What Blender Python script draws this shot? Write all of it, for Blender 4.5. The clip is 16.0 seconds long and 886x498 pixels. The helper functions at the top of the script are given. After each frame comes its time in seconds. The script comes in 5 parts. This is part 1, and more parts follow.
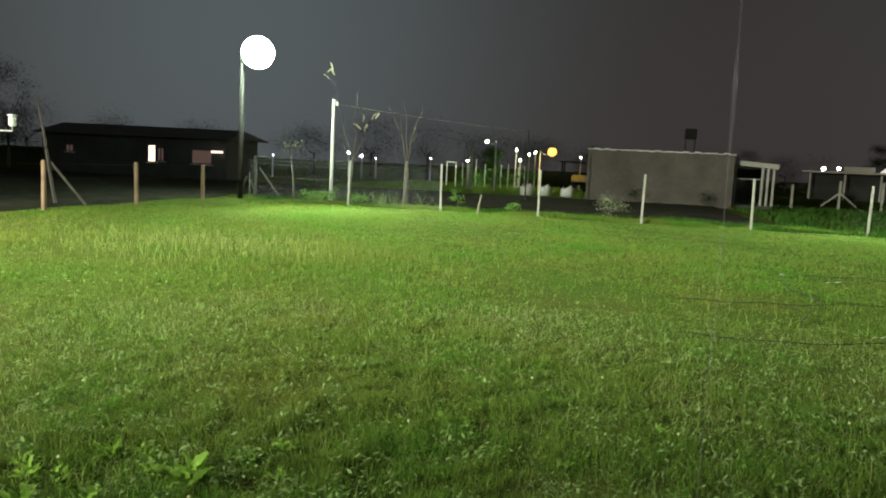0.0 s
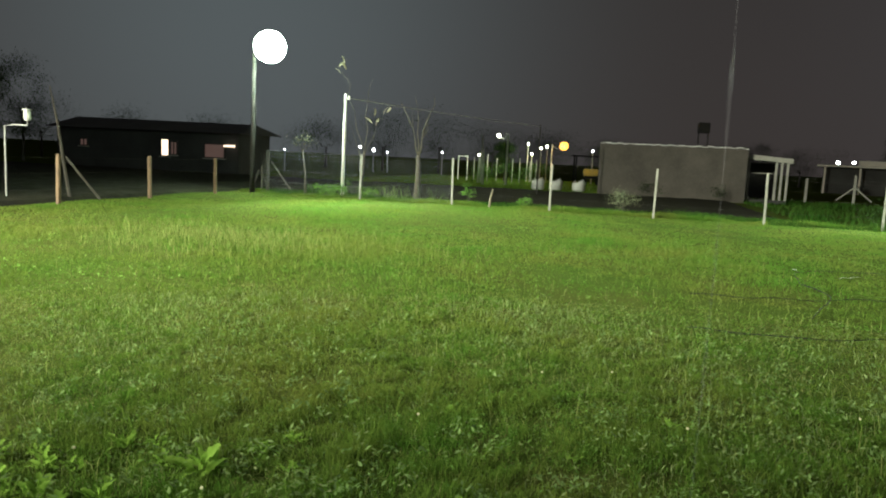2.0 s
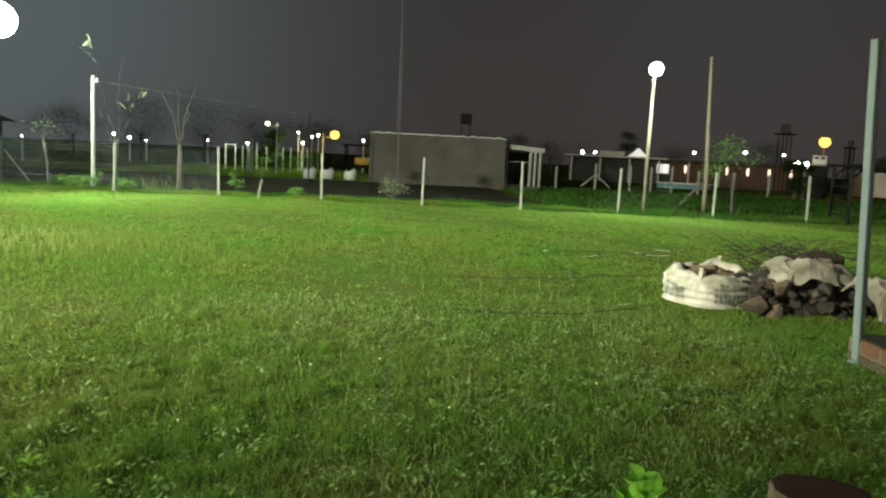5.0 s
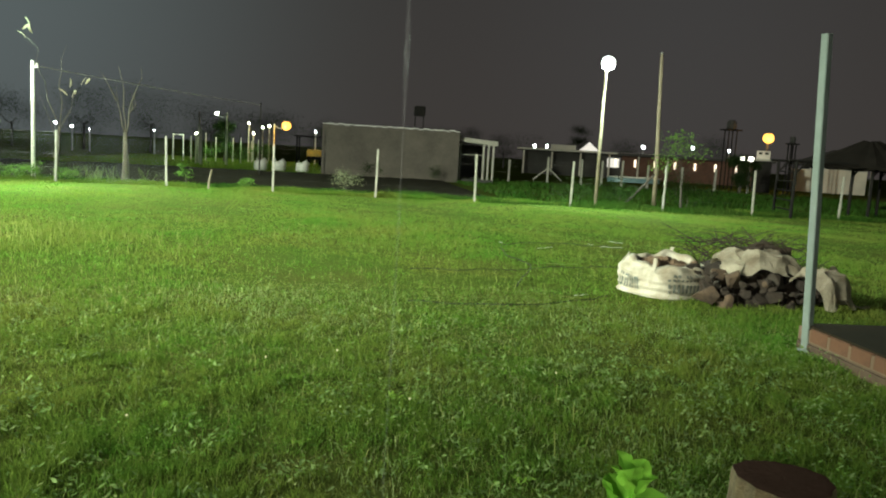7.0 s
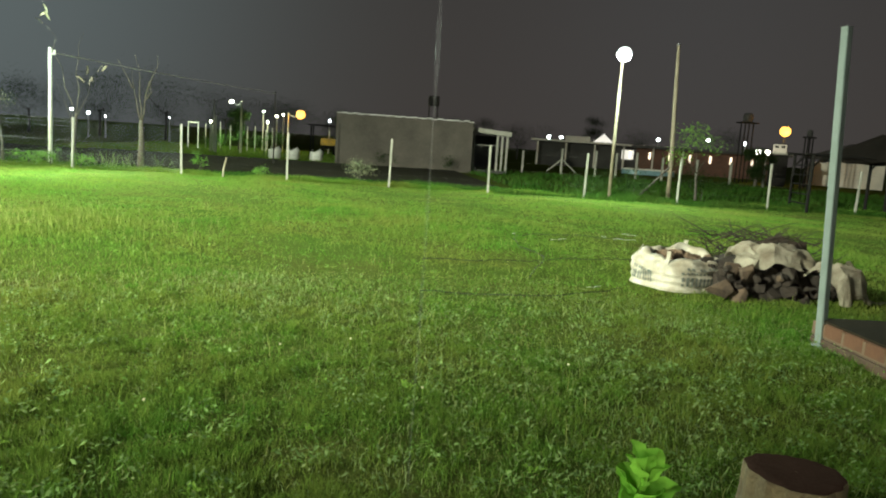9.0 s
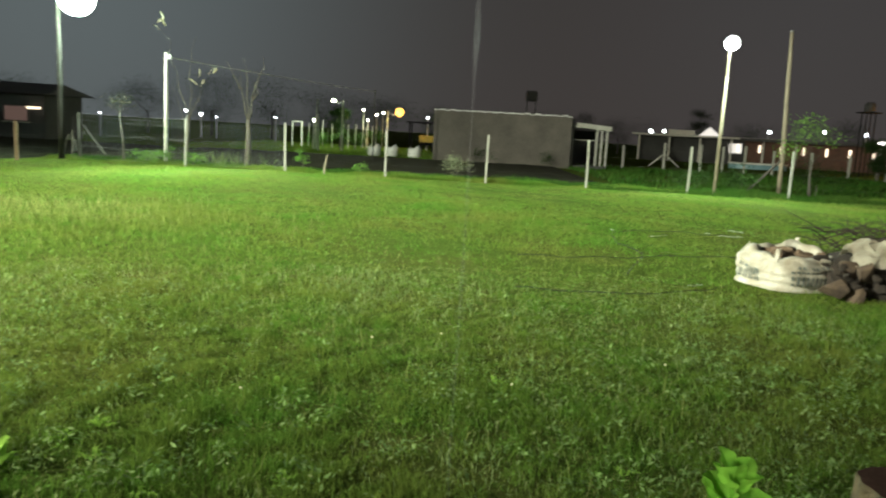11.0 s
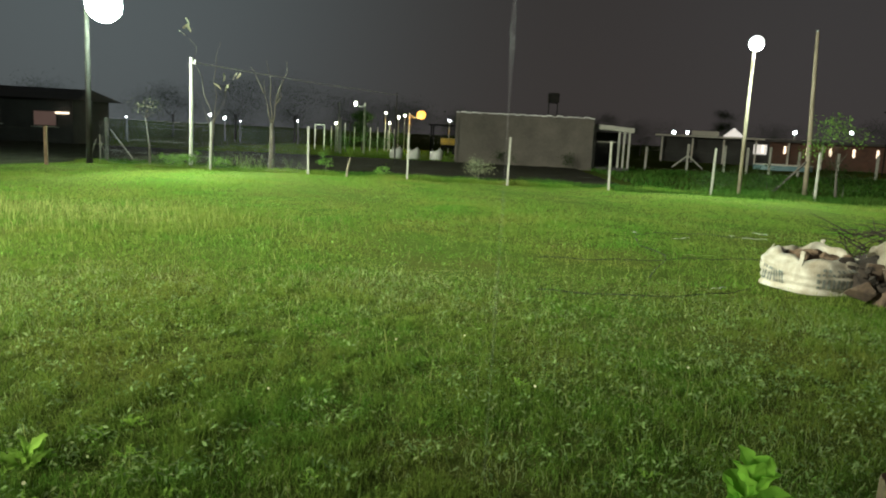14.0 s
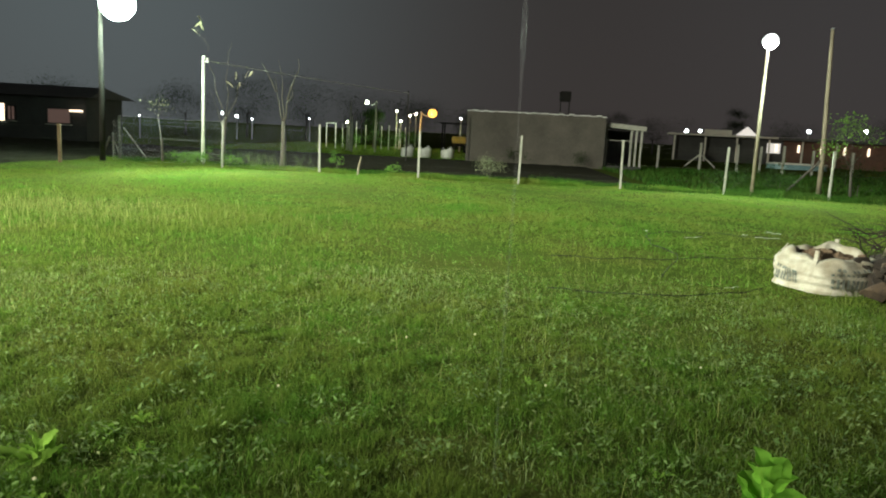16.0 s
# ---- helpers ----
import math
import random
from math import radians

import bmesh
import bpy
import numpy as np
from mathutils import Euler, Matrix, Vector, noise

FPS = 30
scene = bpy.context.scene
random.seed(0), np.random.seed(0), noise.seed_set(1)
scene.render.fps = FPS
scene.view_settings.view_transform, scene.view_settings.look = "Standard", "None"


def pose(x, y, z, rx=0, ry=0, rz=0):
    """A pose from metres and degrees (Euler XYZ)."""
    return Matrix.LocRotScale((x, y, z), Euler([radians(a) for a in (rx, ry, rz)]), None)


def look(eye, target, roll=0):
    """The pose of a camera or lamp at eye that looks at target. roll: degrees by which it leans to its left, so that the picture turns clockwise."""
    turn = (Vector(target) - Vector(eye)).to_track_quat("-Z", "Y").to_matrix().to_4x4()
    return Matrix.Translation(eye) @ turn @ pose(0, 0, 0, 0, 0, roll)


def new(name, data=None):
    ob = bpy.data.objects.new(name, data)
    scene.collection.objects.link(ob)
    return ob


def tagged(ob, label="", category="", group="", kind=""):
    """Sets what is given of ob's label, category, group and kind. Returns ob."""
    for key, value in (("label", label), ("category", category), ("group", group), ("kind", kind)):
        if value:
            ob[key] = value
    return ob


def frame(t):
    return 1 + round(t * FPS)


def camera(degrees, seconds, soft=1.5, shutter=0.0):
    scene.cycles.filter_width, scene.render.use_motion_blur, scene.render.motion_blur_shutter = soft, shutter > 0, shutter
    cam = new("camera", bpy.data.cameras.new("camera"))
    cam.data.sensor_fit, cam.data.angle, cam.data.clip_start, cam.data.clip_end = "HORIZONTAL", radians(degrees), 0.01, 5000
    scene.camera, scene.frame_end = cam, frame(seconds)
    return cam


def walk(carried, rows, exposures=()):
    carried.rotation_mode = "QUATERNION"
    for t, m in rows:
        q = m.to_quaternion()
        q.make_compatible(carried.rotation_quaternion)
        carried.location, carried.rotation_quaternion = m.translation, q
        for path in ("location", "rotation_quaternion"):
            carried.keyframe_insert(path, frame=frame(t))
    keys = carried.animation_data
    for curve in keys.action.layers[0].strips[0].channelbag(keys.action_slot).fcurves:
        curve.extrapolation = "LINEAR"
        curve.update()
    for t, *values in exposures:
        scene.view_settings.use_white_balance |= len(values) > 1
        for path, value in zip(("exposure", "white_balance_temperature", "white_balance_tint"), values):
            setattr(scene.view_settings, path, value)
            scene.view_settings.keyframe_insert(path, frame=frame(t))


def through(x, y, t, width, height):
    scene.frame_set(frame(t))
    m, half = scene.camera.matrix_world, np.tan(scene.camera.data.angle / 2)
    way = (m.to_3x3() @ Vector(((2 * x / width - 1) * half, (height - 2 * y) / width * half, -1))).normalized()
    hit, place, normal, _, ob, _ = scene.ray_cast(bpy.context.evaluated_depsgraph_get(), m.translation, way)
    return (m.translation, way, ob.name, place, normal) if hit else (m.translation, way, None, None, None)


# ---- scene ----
cam = camera(61.58, 16.0, soft=2.0, shutter=0.9)
ROWS = [
    (0.0, -0.055, -0.034, 1.604, 12.78, -6.52, -2.68),
    (0.5, -0.059, -0.044, 1.605, 12.77, -6.66, -2.70),
    (1.0, -0.037, -0.043, 1.615, 12.85, -6.86, -2.70),
    (1.5, -0.061, -0.052, 1.598, 13.20, -6.96, -2.77),
    (2.0, -0.044, -0.052, 1.610, 13.67, -7.02, -2.70),
    (2.5, -0.053, -0.059, 1.608, 13.49, -6.89, -2.56),
    (3.0, -0.057, -0.056, 1.605, 11.27, -6.93, -2.33),
    (3.5, 0.013, -0.011, 1.611, 6.19, -6.97, -2.17),
    (4.0, 0.022, -0.018, 1.617, 1.09, -7.10, -2.40),
    (4.5, 0.035, -0.047, 1.634, -1.76, -7.06, -2.66),
    (7.0, -0.005, 0.044, 1.591, -7.24, -7.38, -3.32),
    (7.5, -0.018, 0.026, 1.594, -7.51, -7.54, -3.47),
    (8.0, -0.022, 0.024, 1.593, -7.09, -7.68, -3.62),
    (10.5, 0.013, 0.051, 1.585, -1.70, -8.92, -3.45),
    (11.0, 0.027, 0.068, 1.578, 1.27, -8.92, -3.12),
    (11.5, 0.026, 0.038, 1.585, 2.66, -9.43, -2.91),
    (12.0, 0.029, 0.029, 1.585, 2.89, -9.53, -2.76),
    (12.5, 0.022, 0.026, 1.586, 3.01, -9.28, -2.85),
    (13.0, 0.024, 0.034, 1.583, 2.74, -9.13, -2.91),
    (13.5, 0.021, 0.027, 1.586, 2.67, -9.00, -2.86),
    (14.0, 0.015, 0.012, 1.592, 2.90, -8.83, -2.82),
    (14.5, 0.021, 0.027, 1.589, 3.26, -8.63, -2.72),
    (15.0, 0.012, 0.012, 1.594, 3.65, -8.62, -2.69),
    (15.5, 0.010, 0.014, 1.592, 3.98, -8.84, -2.85),
    (16.0, 0.016, 0.029, 1.586, 3.76, -8.99, -2.89),
]
walk(cam, [(t, pose(x, y, z, 90 + pitch, roll, yaw)) for t, x, y, z, yaw, pitch, roll in ROWS],
     [(0, 0.15, 6500, 10), (3, 0.15, 6500, 10), (4, 0.02, 6500, 9), (4.6, 0.14, 6500, 8), (7, 0.36, 6500, 3), (8, 0.40, 6500, 3), (10.3, 0.52, 6500, 5), (11, 0.44, 6500, 7), (11.6, 0.42, 6500, 8), (12.1, 0.38, 6500, 8), (13, 0.18, 6500, 8), (16, 0.17, 6500, 8)])

# ---- world, lamps ----
world = bpy.data.worlds.new("night_sky")
scene.world = world
world.use_nodes = True
wn, wl = world.node_tree.nodes, world.node_tree.links
tc = wn.new("ShaderNodeTexCoord")
sep = wn.new("ShaderNodeSeparateXYZ")
ramp = wn.new("ShaderNodeValToRGB")
ramp.color_ramp.elements[0].position, ramp.color_ramp.elements[0].color = 0.0, (0.034, 0.0275, 0.025, 1)
ramp.color_ramp.elements[1].position, ramp.color_ramp.elements[1].color = 0.55, (0.019, 0.0172, 0.0165, 1)
wl.new(tc.outputs["Generated"], sep.inputs[0])
wl.new(sep.outputs["Z"], ramp.inputs[0])
# lamp halos west and north-east in the wet air, painted into the sky
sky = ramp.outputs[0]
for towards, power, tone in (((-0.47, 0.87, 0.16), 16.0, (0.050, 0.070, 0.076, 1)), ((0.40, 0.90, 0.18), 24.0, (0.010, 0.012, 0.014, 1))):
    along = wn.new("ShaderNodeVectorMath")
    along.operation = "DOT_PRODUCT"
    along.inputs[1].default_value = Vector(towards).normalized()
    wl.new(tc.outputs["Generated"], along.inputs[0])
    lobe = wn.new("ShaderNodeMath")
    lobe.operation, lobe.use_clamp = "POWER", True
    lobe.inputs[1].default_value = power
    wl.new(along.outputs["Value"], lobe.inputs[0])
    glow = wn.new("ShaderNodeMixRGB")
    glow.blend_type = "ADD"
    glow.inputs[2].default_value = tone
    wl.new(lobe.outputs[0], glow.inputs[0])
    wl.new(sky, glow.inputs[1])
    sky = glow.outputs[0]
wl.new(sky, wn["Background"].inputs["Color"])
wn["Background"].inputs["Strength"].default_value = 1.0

# an unseen lamp, assumed from shadows running east, lights the lawn from the west
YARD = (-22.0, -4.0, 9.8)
yard = bpy.data.lights.new("unseen_yard_light", "SPOT")
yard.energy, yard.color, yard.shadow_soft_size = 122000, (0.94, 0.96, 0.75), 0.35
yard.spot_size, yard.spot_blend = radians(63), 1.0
new("unseen_yard_light", yard).matrix_world = look(YARD, (-5.8, 13.3, 0.0))
# the floodlight's beam, thrown over the middle of the lawn from just before its glass
beam = bpy.data.lights.new("floodlight_beam", "SPOT")
beam.energy, beam.color, beam.shadow_soft_size = 14000, (0.76, 1.0, 0.80), 0.4
beam.spot_size, beam.spot_blend = radians(104), 1.0
new("floodlight_beam", beam).matrix_world = look((-12.1, 23.8, 4.75), (-4.2, 19.4, 0.0))
# the second pole lamp's light, thrown down and towards the lawn
lamp = bpy.data.lights.new("pole_lamp_light", "SPOT")
lamp.energy, lamp.color, lamp.shadow_soft_size = 4000, (0.78, 1.0, 0.80), 0.25
lamp.spot_size, lamp.spot_blend = radians(164), 1.0
new("pole_lamp_light", lamp).matrix_world = look((8.55, 24.7, 4.75), (7.6, 21.5, 0.0))
# the lamp of the lit garden beyond the fence
for at, power in (((-9.4, 51.6, 3.3), 800), ((-6.9, 57.0, 2.6), 420)):
    garden = bpy.data.lights.new("garden_lamp_light", "POINT")
    garden.energy, garden.color, garden.shadow_soft_size = power, (0.85, 1.0, 0.62), 0.2
    new("garden_lamp_light", garden).location = at
# two sodium lamps in the distance
for at in ((-4.81, 58.9, 2.5), (33.05, 55.0, 3.7)):
    sodium = bpy.data.lights.new("sodium_lamp_light", "POINT")
    sodium.energy, sodium.color, sodium.shadow_soft_size = 220, (1.0, 0.45, 0.08), 0.2
    new("sodium_lamp_light", sodium).location = at


# ---- materials ----
def mat(name, base, other=None, rough=0.7, scale=3.0, fine=40.0, bump=0.2, metal=0.0, island=0.0, spec=0.4):
    """Base colour that wanders to a second one at two scales, with fine relief."""
    m = bpy.data.materials.new(name)
    m.use_nodes = True
    n, l = m.node_tree.nodes, m.node_tree.links
    b = n["Principled BSDF"]
    b.inputs["Roughness"].default_value, b.inputs["Metallic"].default_value = rough, metal
    b.inputs["Specular IOR Level"].default_value = spec
    other = other or tuple(c * 0.6 for c in base)
    co = n.new("ShaderNodeTexCoord")
    big, small = n.new("ShaderNodeTexNoise"), n.new("ShaderNodeTexNoise")
    big.inputs["Scale"].default_value, small.inputs["Scale"].default_value = scale, fine
    big.inputs["Detail"].default_value = small.inputs["Detail"].default_value = 4
    for t in (big, small):
        l.new(co.outputs["Object"], t.inputs["Vector"])
    add = n.new("ShaderNodeMath")
    add.operation = "MULTIPLY_ADD"
    add.inputs[1].default_value = 0.45
    l.new(small.outputs["Fac"], add.inputs[0])
    l.new(big.outputs["Fac"], add.inputs[2])
    rng = n.new("ShaderNodeMapRange")
    rng.inputs[1].default_value, rng.inputs[2].default_value = 0.5, 0.95
    l.new(add.outputs[0], rng.inputs[0])
    mix = n.new("ShaderNodeMixRGB")
    mix.inputs[1].default_value, mix.inputs[2].default_value = (*base, 1), (*other, 1)
    l.new(rng.outputs[0], mix.inputs[0])
    out = mix.outputs[0]
    if island:
        geo = n.new("ShaderNodeNewGeometry")
        hsv = n.new("ShaderNodeHueSaturation")
        r2 = n.new("ShaderNodeMapRange")
        r2.inputs[3].default_value, r2.inputs[4].default_value = 1 - island, 1 + island
        l.new(geo.outputs["Random Per Island"], r2.inputs[0])
        l.new(r2.outputs[0], hsv.inputs["Value"])
        l.new(out, hsv.inputs["Color"])
        out = hsv.outputs[0]
    l.new(out, b.inputs["Base Color"])
    if bump:
        bp = n.new("ShaderNodeBump")
        bp.inputs["Strength"].default_value, bp.inputs["Distance"].default_value = bump, 0.02
        l.new(small.outputs["Fac"], bp.inputs["Height"])
        l.new(bp.outputs[0], b.inputs["Normal"])
    return m


def shine(name, colour, strength):
    m = bpy.data.materials.new(name)
    m.use_nodes = True
    b = m.node_tree.nodes["Principled BSDF"]
    b.inputs["Base Color"].default_value = (0.08, 0.08, 0.08, 1)
    b.inputs["Emission Color"].default_value = (*colour, 1)
    b.inputs["Emission Strength"].default_value = strength
    return m


def leafy(name, base, other, scale, island=0.35, rough=0.6, through=0.35):
    """Foliage: thin leaves that let some light through."""
    m = mat(name, base, other, rough=rough, scale=scale, fine=scale * 12, bump=0, island=island, spec=0.0)
    n, l = m.node_tree.nodes, m.node_tree.links
    b = n["Principled BSDF"]
    tr = n.new("ShaderNodeBsdfTranslucent")
    mx = n.new("ShaderNodeMixShader")
    mx.inputs[0].default_value = through
    l.new(b.inputs["Base Color"].links[0].from_socket, tr.inputs["Color"])
    l.new(b.outputs[0], mx.inputs[1])
    l.new(tr.outputs[0], mx.inputs[2])
    l.new(mx.outputs[0], n["Material Output"].inputs["Surface"])
    return m


M_SOIL = mat("thatch_soil", (0.052, 0.098, 0.018), (0.078, 0.082, 0.024), rough=0.95, scale=0.5, fine=22, bump=0.6, spec=0.0)
M_PALEGRASS = leafy("pale_grass", (0.19, 0.29, 0.09), (0.26, 0.30, 0.14), 2.0, island=0.35)
M_GRASS = leafy("grass", (0.084, 0.199, 0.026), (0.172, 0.200, 0.044), 0.55, island=0.22)
M_FARGRASS = leafy("rough_grass", (0.032, 0.105, 0.015), (0.055, 0.095, 0.02), 0.5)
M_STRAW = leafy("straw", (0.26, 0.27, 0.10), (0.16, 0.22, 0.05), 0.6)
M_LEAF = leafy("weed_leaf", (0.13, 0.27, 0.045), (0.18, 0.30, 0.08), 3.0)
M_BRIGHTLEAF = leafy("fresh_leaf", (0.24, 0.52, 0.06), (0.28, 0.55, 0.08), 9.0, island=0.2)
M_TREELEAF = leafy("tree_leaf", (0.06, 0.14, 0.03), (0.10, 0.18, 0.05), 1.0)
# leaf colour darkened to hold far trees and shrubs as unlit shapes
M_UNLITLEAF = leafy("unlit_leaf", (0.022, 0.045, 0.012), (0.035, 0.06, 0.02), 1.0)
M_ROSETTE = leafy("rosette_leaf", (0.20, 0.36, 0.05), (0.25, 0.40, 0.08), 6.0)
M_PALELEAF = leafy("pale_leaf", (0.62, 0.58, 0.42), (0.5, 0.5, 0.34), 2.0)
M_GREYLEAF = leafy("grey_leaf", (0.16, 0.18, 0.11), (0.24, 0.24, 0.16), 2.0)
M_PALEBARK = mat("pale_bark", (0.13, 0.12, 0.095), (0.08, 0.075, 0.06), rough=0.95, scale=6, fine=60, bump=0.5)
# pole wood darkened in colour for the shade behind the floodlight
M_DARKPOLE = mat("darkened_pole_wood", (0.035, 0.032, 0.028), (0.02, 0.018, 0.016), rough=0.9, scale=4, fine=60, bump=0.5)
M_BARK = mat("bark", (0.09, 0.08, 0.065), (0.05, 0.045, 0.04), rough=0.95, scale=6, fine=60, bump=0.6)
M_CONCRETE = mat("concrete", (0.36, 0.35, 0.31), (0.24, 0.24, 0.21), rough=0.9, scale=2.5, fine=60, bump=0.4)
M_WOODPOST = mat("post_wood", (0.21, 0.14, 0.085), (0.13, 0.09, 0.058), rough=0.85, scale=4, fine=70, bump=0.4)
M_POLEWOOD = mat("pole_wood", (0.25, 0.215, 0.155), (0.16, 0.135, 0.10), rough=0.85, scale=2.5, fine=50, bump=0.4)
M_WHITE = mat("white_paint", (0.78, 0.78, 0.74), (0.6, 0.6, 0.56), rough=0.45, scale=3, fine=50, bump=0.1)
M_WIRE = mat("galvanised_wire", (0.42, 0.43, 0.43), (0.28, 0.28, 0.28), rough=0.55, metal=0.2, bump=0)
# wire colour darkened for stretches that the lamps don't pick out
M_DULLWIRE = mat("darkened_wire", (0.09, 0.085, 0.08), (0.05, 0.045, 0.04), rough=0.8, bump=0)
M_WALL = mat("bare_brick_render", (0.098, 0.086, 0.074), (0.058, 0.051, 0.045), rough=0.95, scale=0.8, fine=14, bump=0.3)
M_DARKWALL = mat("dark_wall", (0.060, 0.058, 0.058), (0.036, 0.035, 0.035), rough=0.95, scale=0.6, fine=8, bump=0.2)
M_PALEWALL = mat("pale_wall", (0.62, 0.58, 0.52), (0.45, 0.42, 0.38), rough=0.9, scale=0.8, fine=14, bump=0.2)
M_ROOF = mat("roof_sheet", (0.075, 0.072, 0.074), (0.045, 0.043, 0.044), rough=0.8, scale=0.8, fine=20, bump=0.2)
M_TIN = mat("zinc_edge", (0.62, 0.62, 0.60), (0.38, 0.38, 0.37), rough=0.5, scale=1.2, fine=20, bump=0.2, metal=0.2)
M_BLACK = mat("black_metal", (0.009, 0.009, 0.01), (0.016, 0.014, 0.012), rough=0.85, scale=5, fine=60, bump=0.1, spec=0.1)
M_LAMPGREY = mat("lamp_housing", (0.3, 0.31, 0.32), (0.2, 0.2, 0.21), rough=0.4, scale=5, fine=60, bump=0.05, metal=0.4)
M_FLOOD = shine("flood_globe", (0.74, 1.0, 0.80), 210)
M_SIDE = shine("second_globe", (0.90, 1.0, 0.92), 130)
M_COOL = shine("cool_globe", (0.88, 0.95, 1.0), 14)
M_GREENISH = shine("greenish_globe", (0.95, 1.0, 0.72), 25)
M_SODIUM = shine("sodium_globe", (1.0, 0.50, 0.07), 2.6)
M_WARM = shine("lit_window", (1.0, 0.80, 0.58), 1.8)
# glow of dim panes, and of lamplight on the reddish wall
M_PINK = shine("faint_pink_glow", (1.0, 0.58, 0.48), 0.07)


# ---- mesh helpers ----
def part(name, bm, material, parent=None, label="", smooth=False):
    me = bpy.data.meshes.new(name)
    bm.to_mesh(me)
    bm.free()
    me.materials.append(material)
    if smooth:
        for p in me.polygons:
            p.use_smooth = True
    ob = new(name, me)
    ob.parent = parent
    if label:
        ob["label"] = label
    return ob


def thing(name, at, label, category, group="", kind="", turn=0):
    ob = new(name)
    ob.matrix_world = pose(*at, 0, 0, turn)
    ob.empty_display_size = 0.1
    return tagged(ob, label, category, group, kind)


def box(sx, sy, sz, at=(0, 0, 0), bevel=0.0, bm=None, turn=(0, 0, 0)):
    """A bevelled box whose base stands at at."""
    bm = bm or bmesh.new()
    made = bmesh.ops.create_cube(bm, size=1, matrix=pose(*at, *turn) @ Matrix.Translation((0, 0, sz / 2)) @ Matrix.Diagonal((sx, sy, sz, 1)))
    if bevel:
        edges = {e for v in made["verts"] for e in v.link_edges}
        bmesh.ops.bevel(bm, geom=list(edges), offset=bevel, segments=2, affect="EDGES")
    return bm


def tube(points, radii, sides=8, bm=None, cap=True):
    bm = bm or bmesh.new()
    pts = [Vector(p) for p in points]
    if not isinstance(radii, (list, tuple)):
        radii = [radii] * len(pts)
    rings = []
    for i, p in enumerate(pts):
        d = (pts[min(i + 1, len(pts) - 1)] - pts[max(i - 1, 0)]).normalized()
        a = d.orthogonal() if abs(d.z) < 0.9 else Vector((1, 0, 0))
        a = (a - d * a.dot(d)).normalized()
        b = d.cross(a)
        rings.append([bm.verts.new(p + (a * math.cos(k * math.tau / sides) + b * math.sin(k * math.tau / sides)) * radii[i]) for k in range(sides)])
    for r, s in zip(rings, rings[1:]):
        for k in range(sides):
            bm.faces.new((r[k], r[(k + 1) % sides], s[(k + 1) % sides], s[k]))
    if cap:
        bm.faces.new(rings[0][::-1])
        bm.faces.new(rings[-1])
    return bm


def ball(r, at=(0, 0, 0), stretch=(1, 1, 1), level=2, bm=None):
    bm = bm or bmesh.new()
    bmesh.ops.create_icosphere(bm, subdivisions=level, radius=r, matrix=Matrix.Translation(at) @ Matrix.Diagonal((*stretch, 1)))
    return bm


def sag(a, b, drop, n=16):
    a, b = Vector(a), Vector(b)
    return [a.lerp(b, i / n) - Vector((0, 0, 4 * drop * (i / n) * (1 - i / n))) for i in range(n + 1)]


def raw_mesh(name, verts, faces_n, material, label, category, parent=None):
    """A mesh of many like faces (faces_n corners each) from arrays; kind stuff."""
    me = bpy.data.meshes.new(name)
    v = np.asarray(verts, dtype=np.float32).reshape(-1, 3)
    idx = np.asarray(faces_n, dtype=np.int32)
    k = idx.shape[1]
    me.vertices.add(len(v))
    me.vertices.foreach_set("co", v.ravel())
    me.loops.add(idx.size)
    me.loops.foreach_set("vertex_index", idx.ravel())
    me.polygons.add(len(idx))
    me.polygons.foreach_set("loop_start", np.arange(len(idx), dtype=np.int32) * k)
    me.update(calc_edges=True)
    me.validate()
    me.materials.append(material)
    ob = new(name, me)
    ob.parent = parent
    return tagged(ob, label, category, kind="stuff")


# ---- ground ----
def rise(x, y):
    """Gentle unevenness of the ground."""
    return 0.03 * np.sin(x * 0.55 + 1.3) * np.sin(y * 0.48) + 0.015 * np.sin(x * 1.9 + y * 1.3)


def make_ground():
    g = np.concatenate([-np.geomspace(700, 34, 14), np.linspace(-32, 32, 129), np.geomspace(34, 700, 14)])
    gx, gy = np.meshgrid(g, g + 14)
    fade = np.clip(1.6 - np.hypot(gx, gy - 14) / 40, 0, 1)
    gz = rise(gx, gy) * fade - 0.02
    n = len(g)
    verts = np.stack([gx, gy, gz], -1).reshape(-1, 3)
    a = (np.arange(n - 1)[:, None] * n + np.arange(n - 1)[None]).ravel()
    me = bpy.data.meshes.new("ground")
    me.from_pydata(verts.tolist(), [], np.stack([a, a + 1, a + n + 1, a + n], -1).tolist())
    me.materials.append(M_SOIL)
    for p in me.polygons:
        p.use_smooth = True
    tagged(new("ground", me), "damp lawn soil with thin thatch under the grass", "ground", kind="structure")


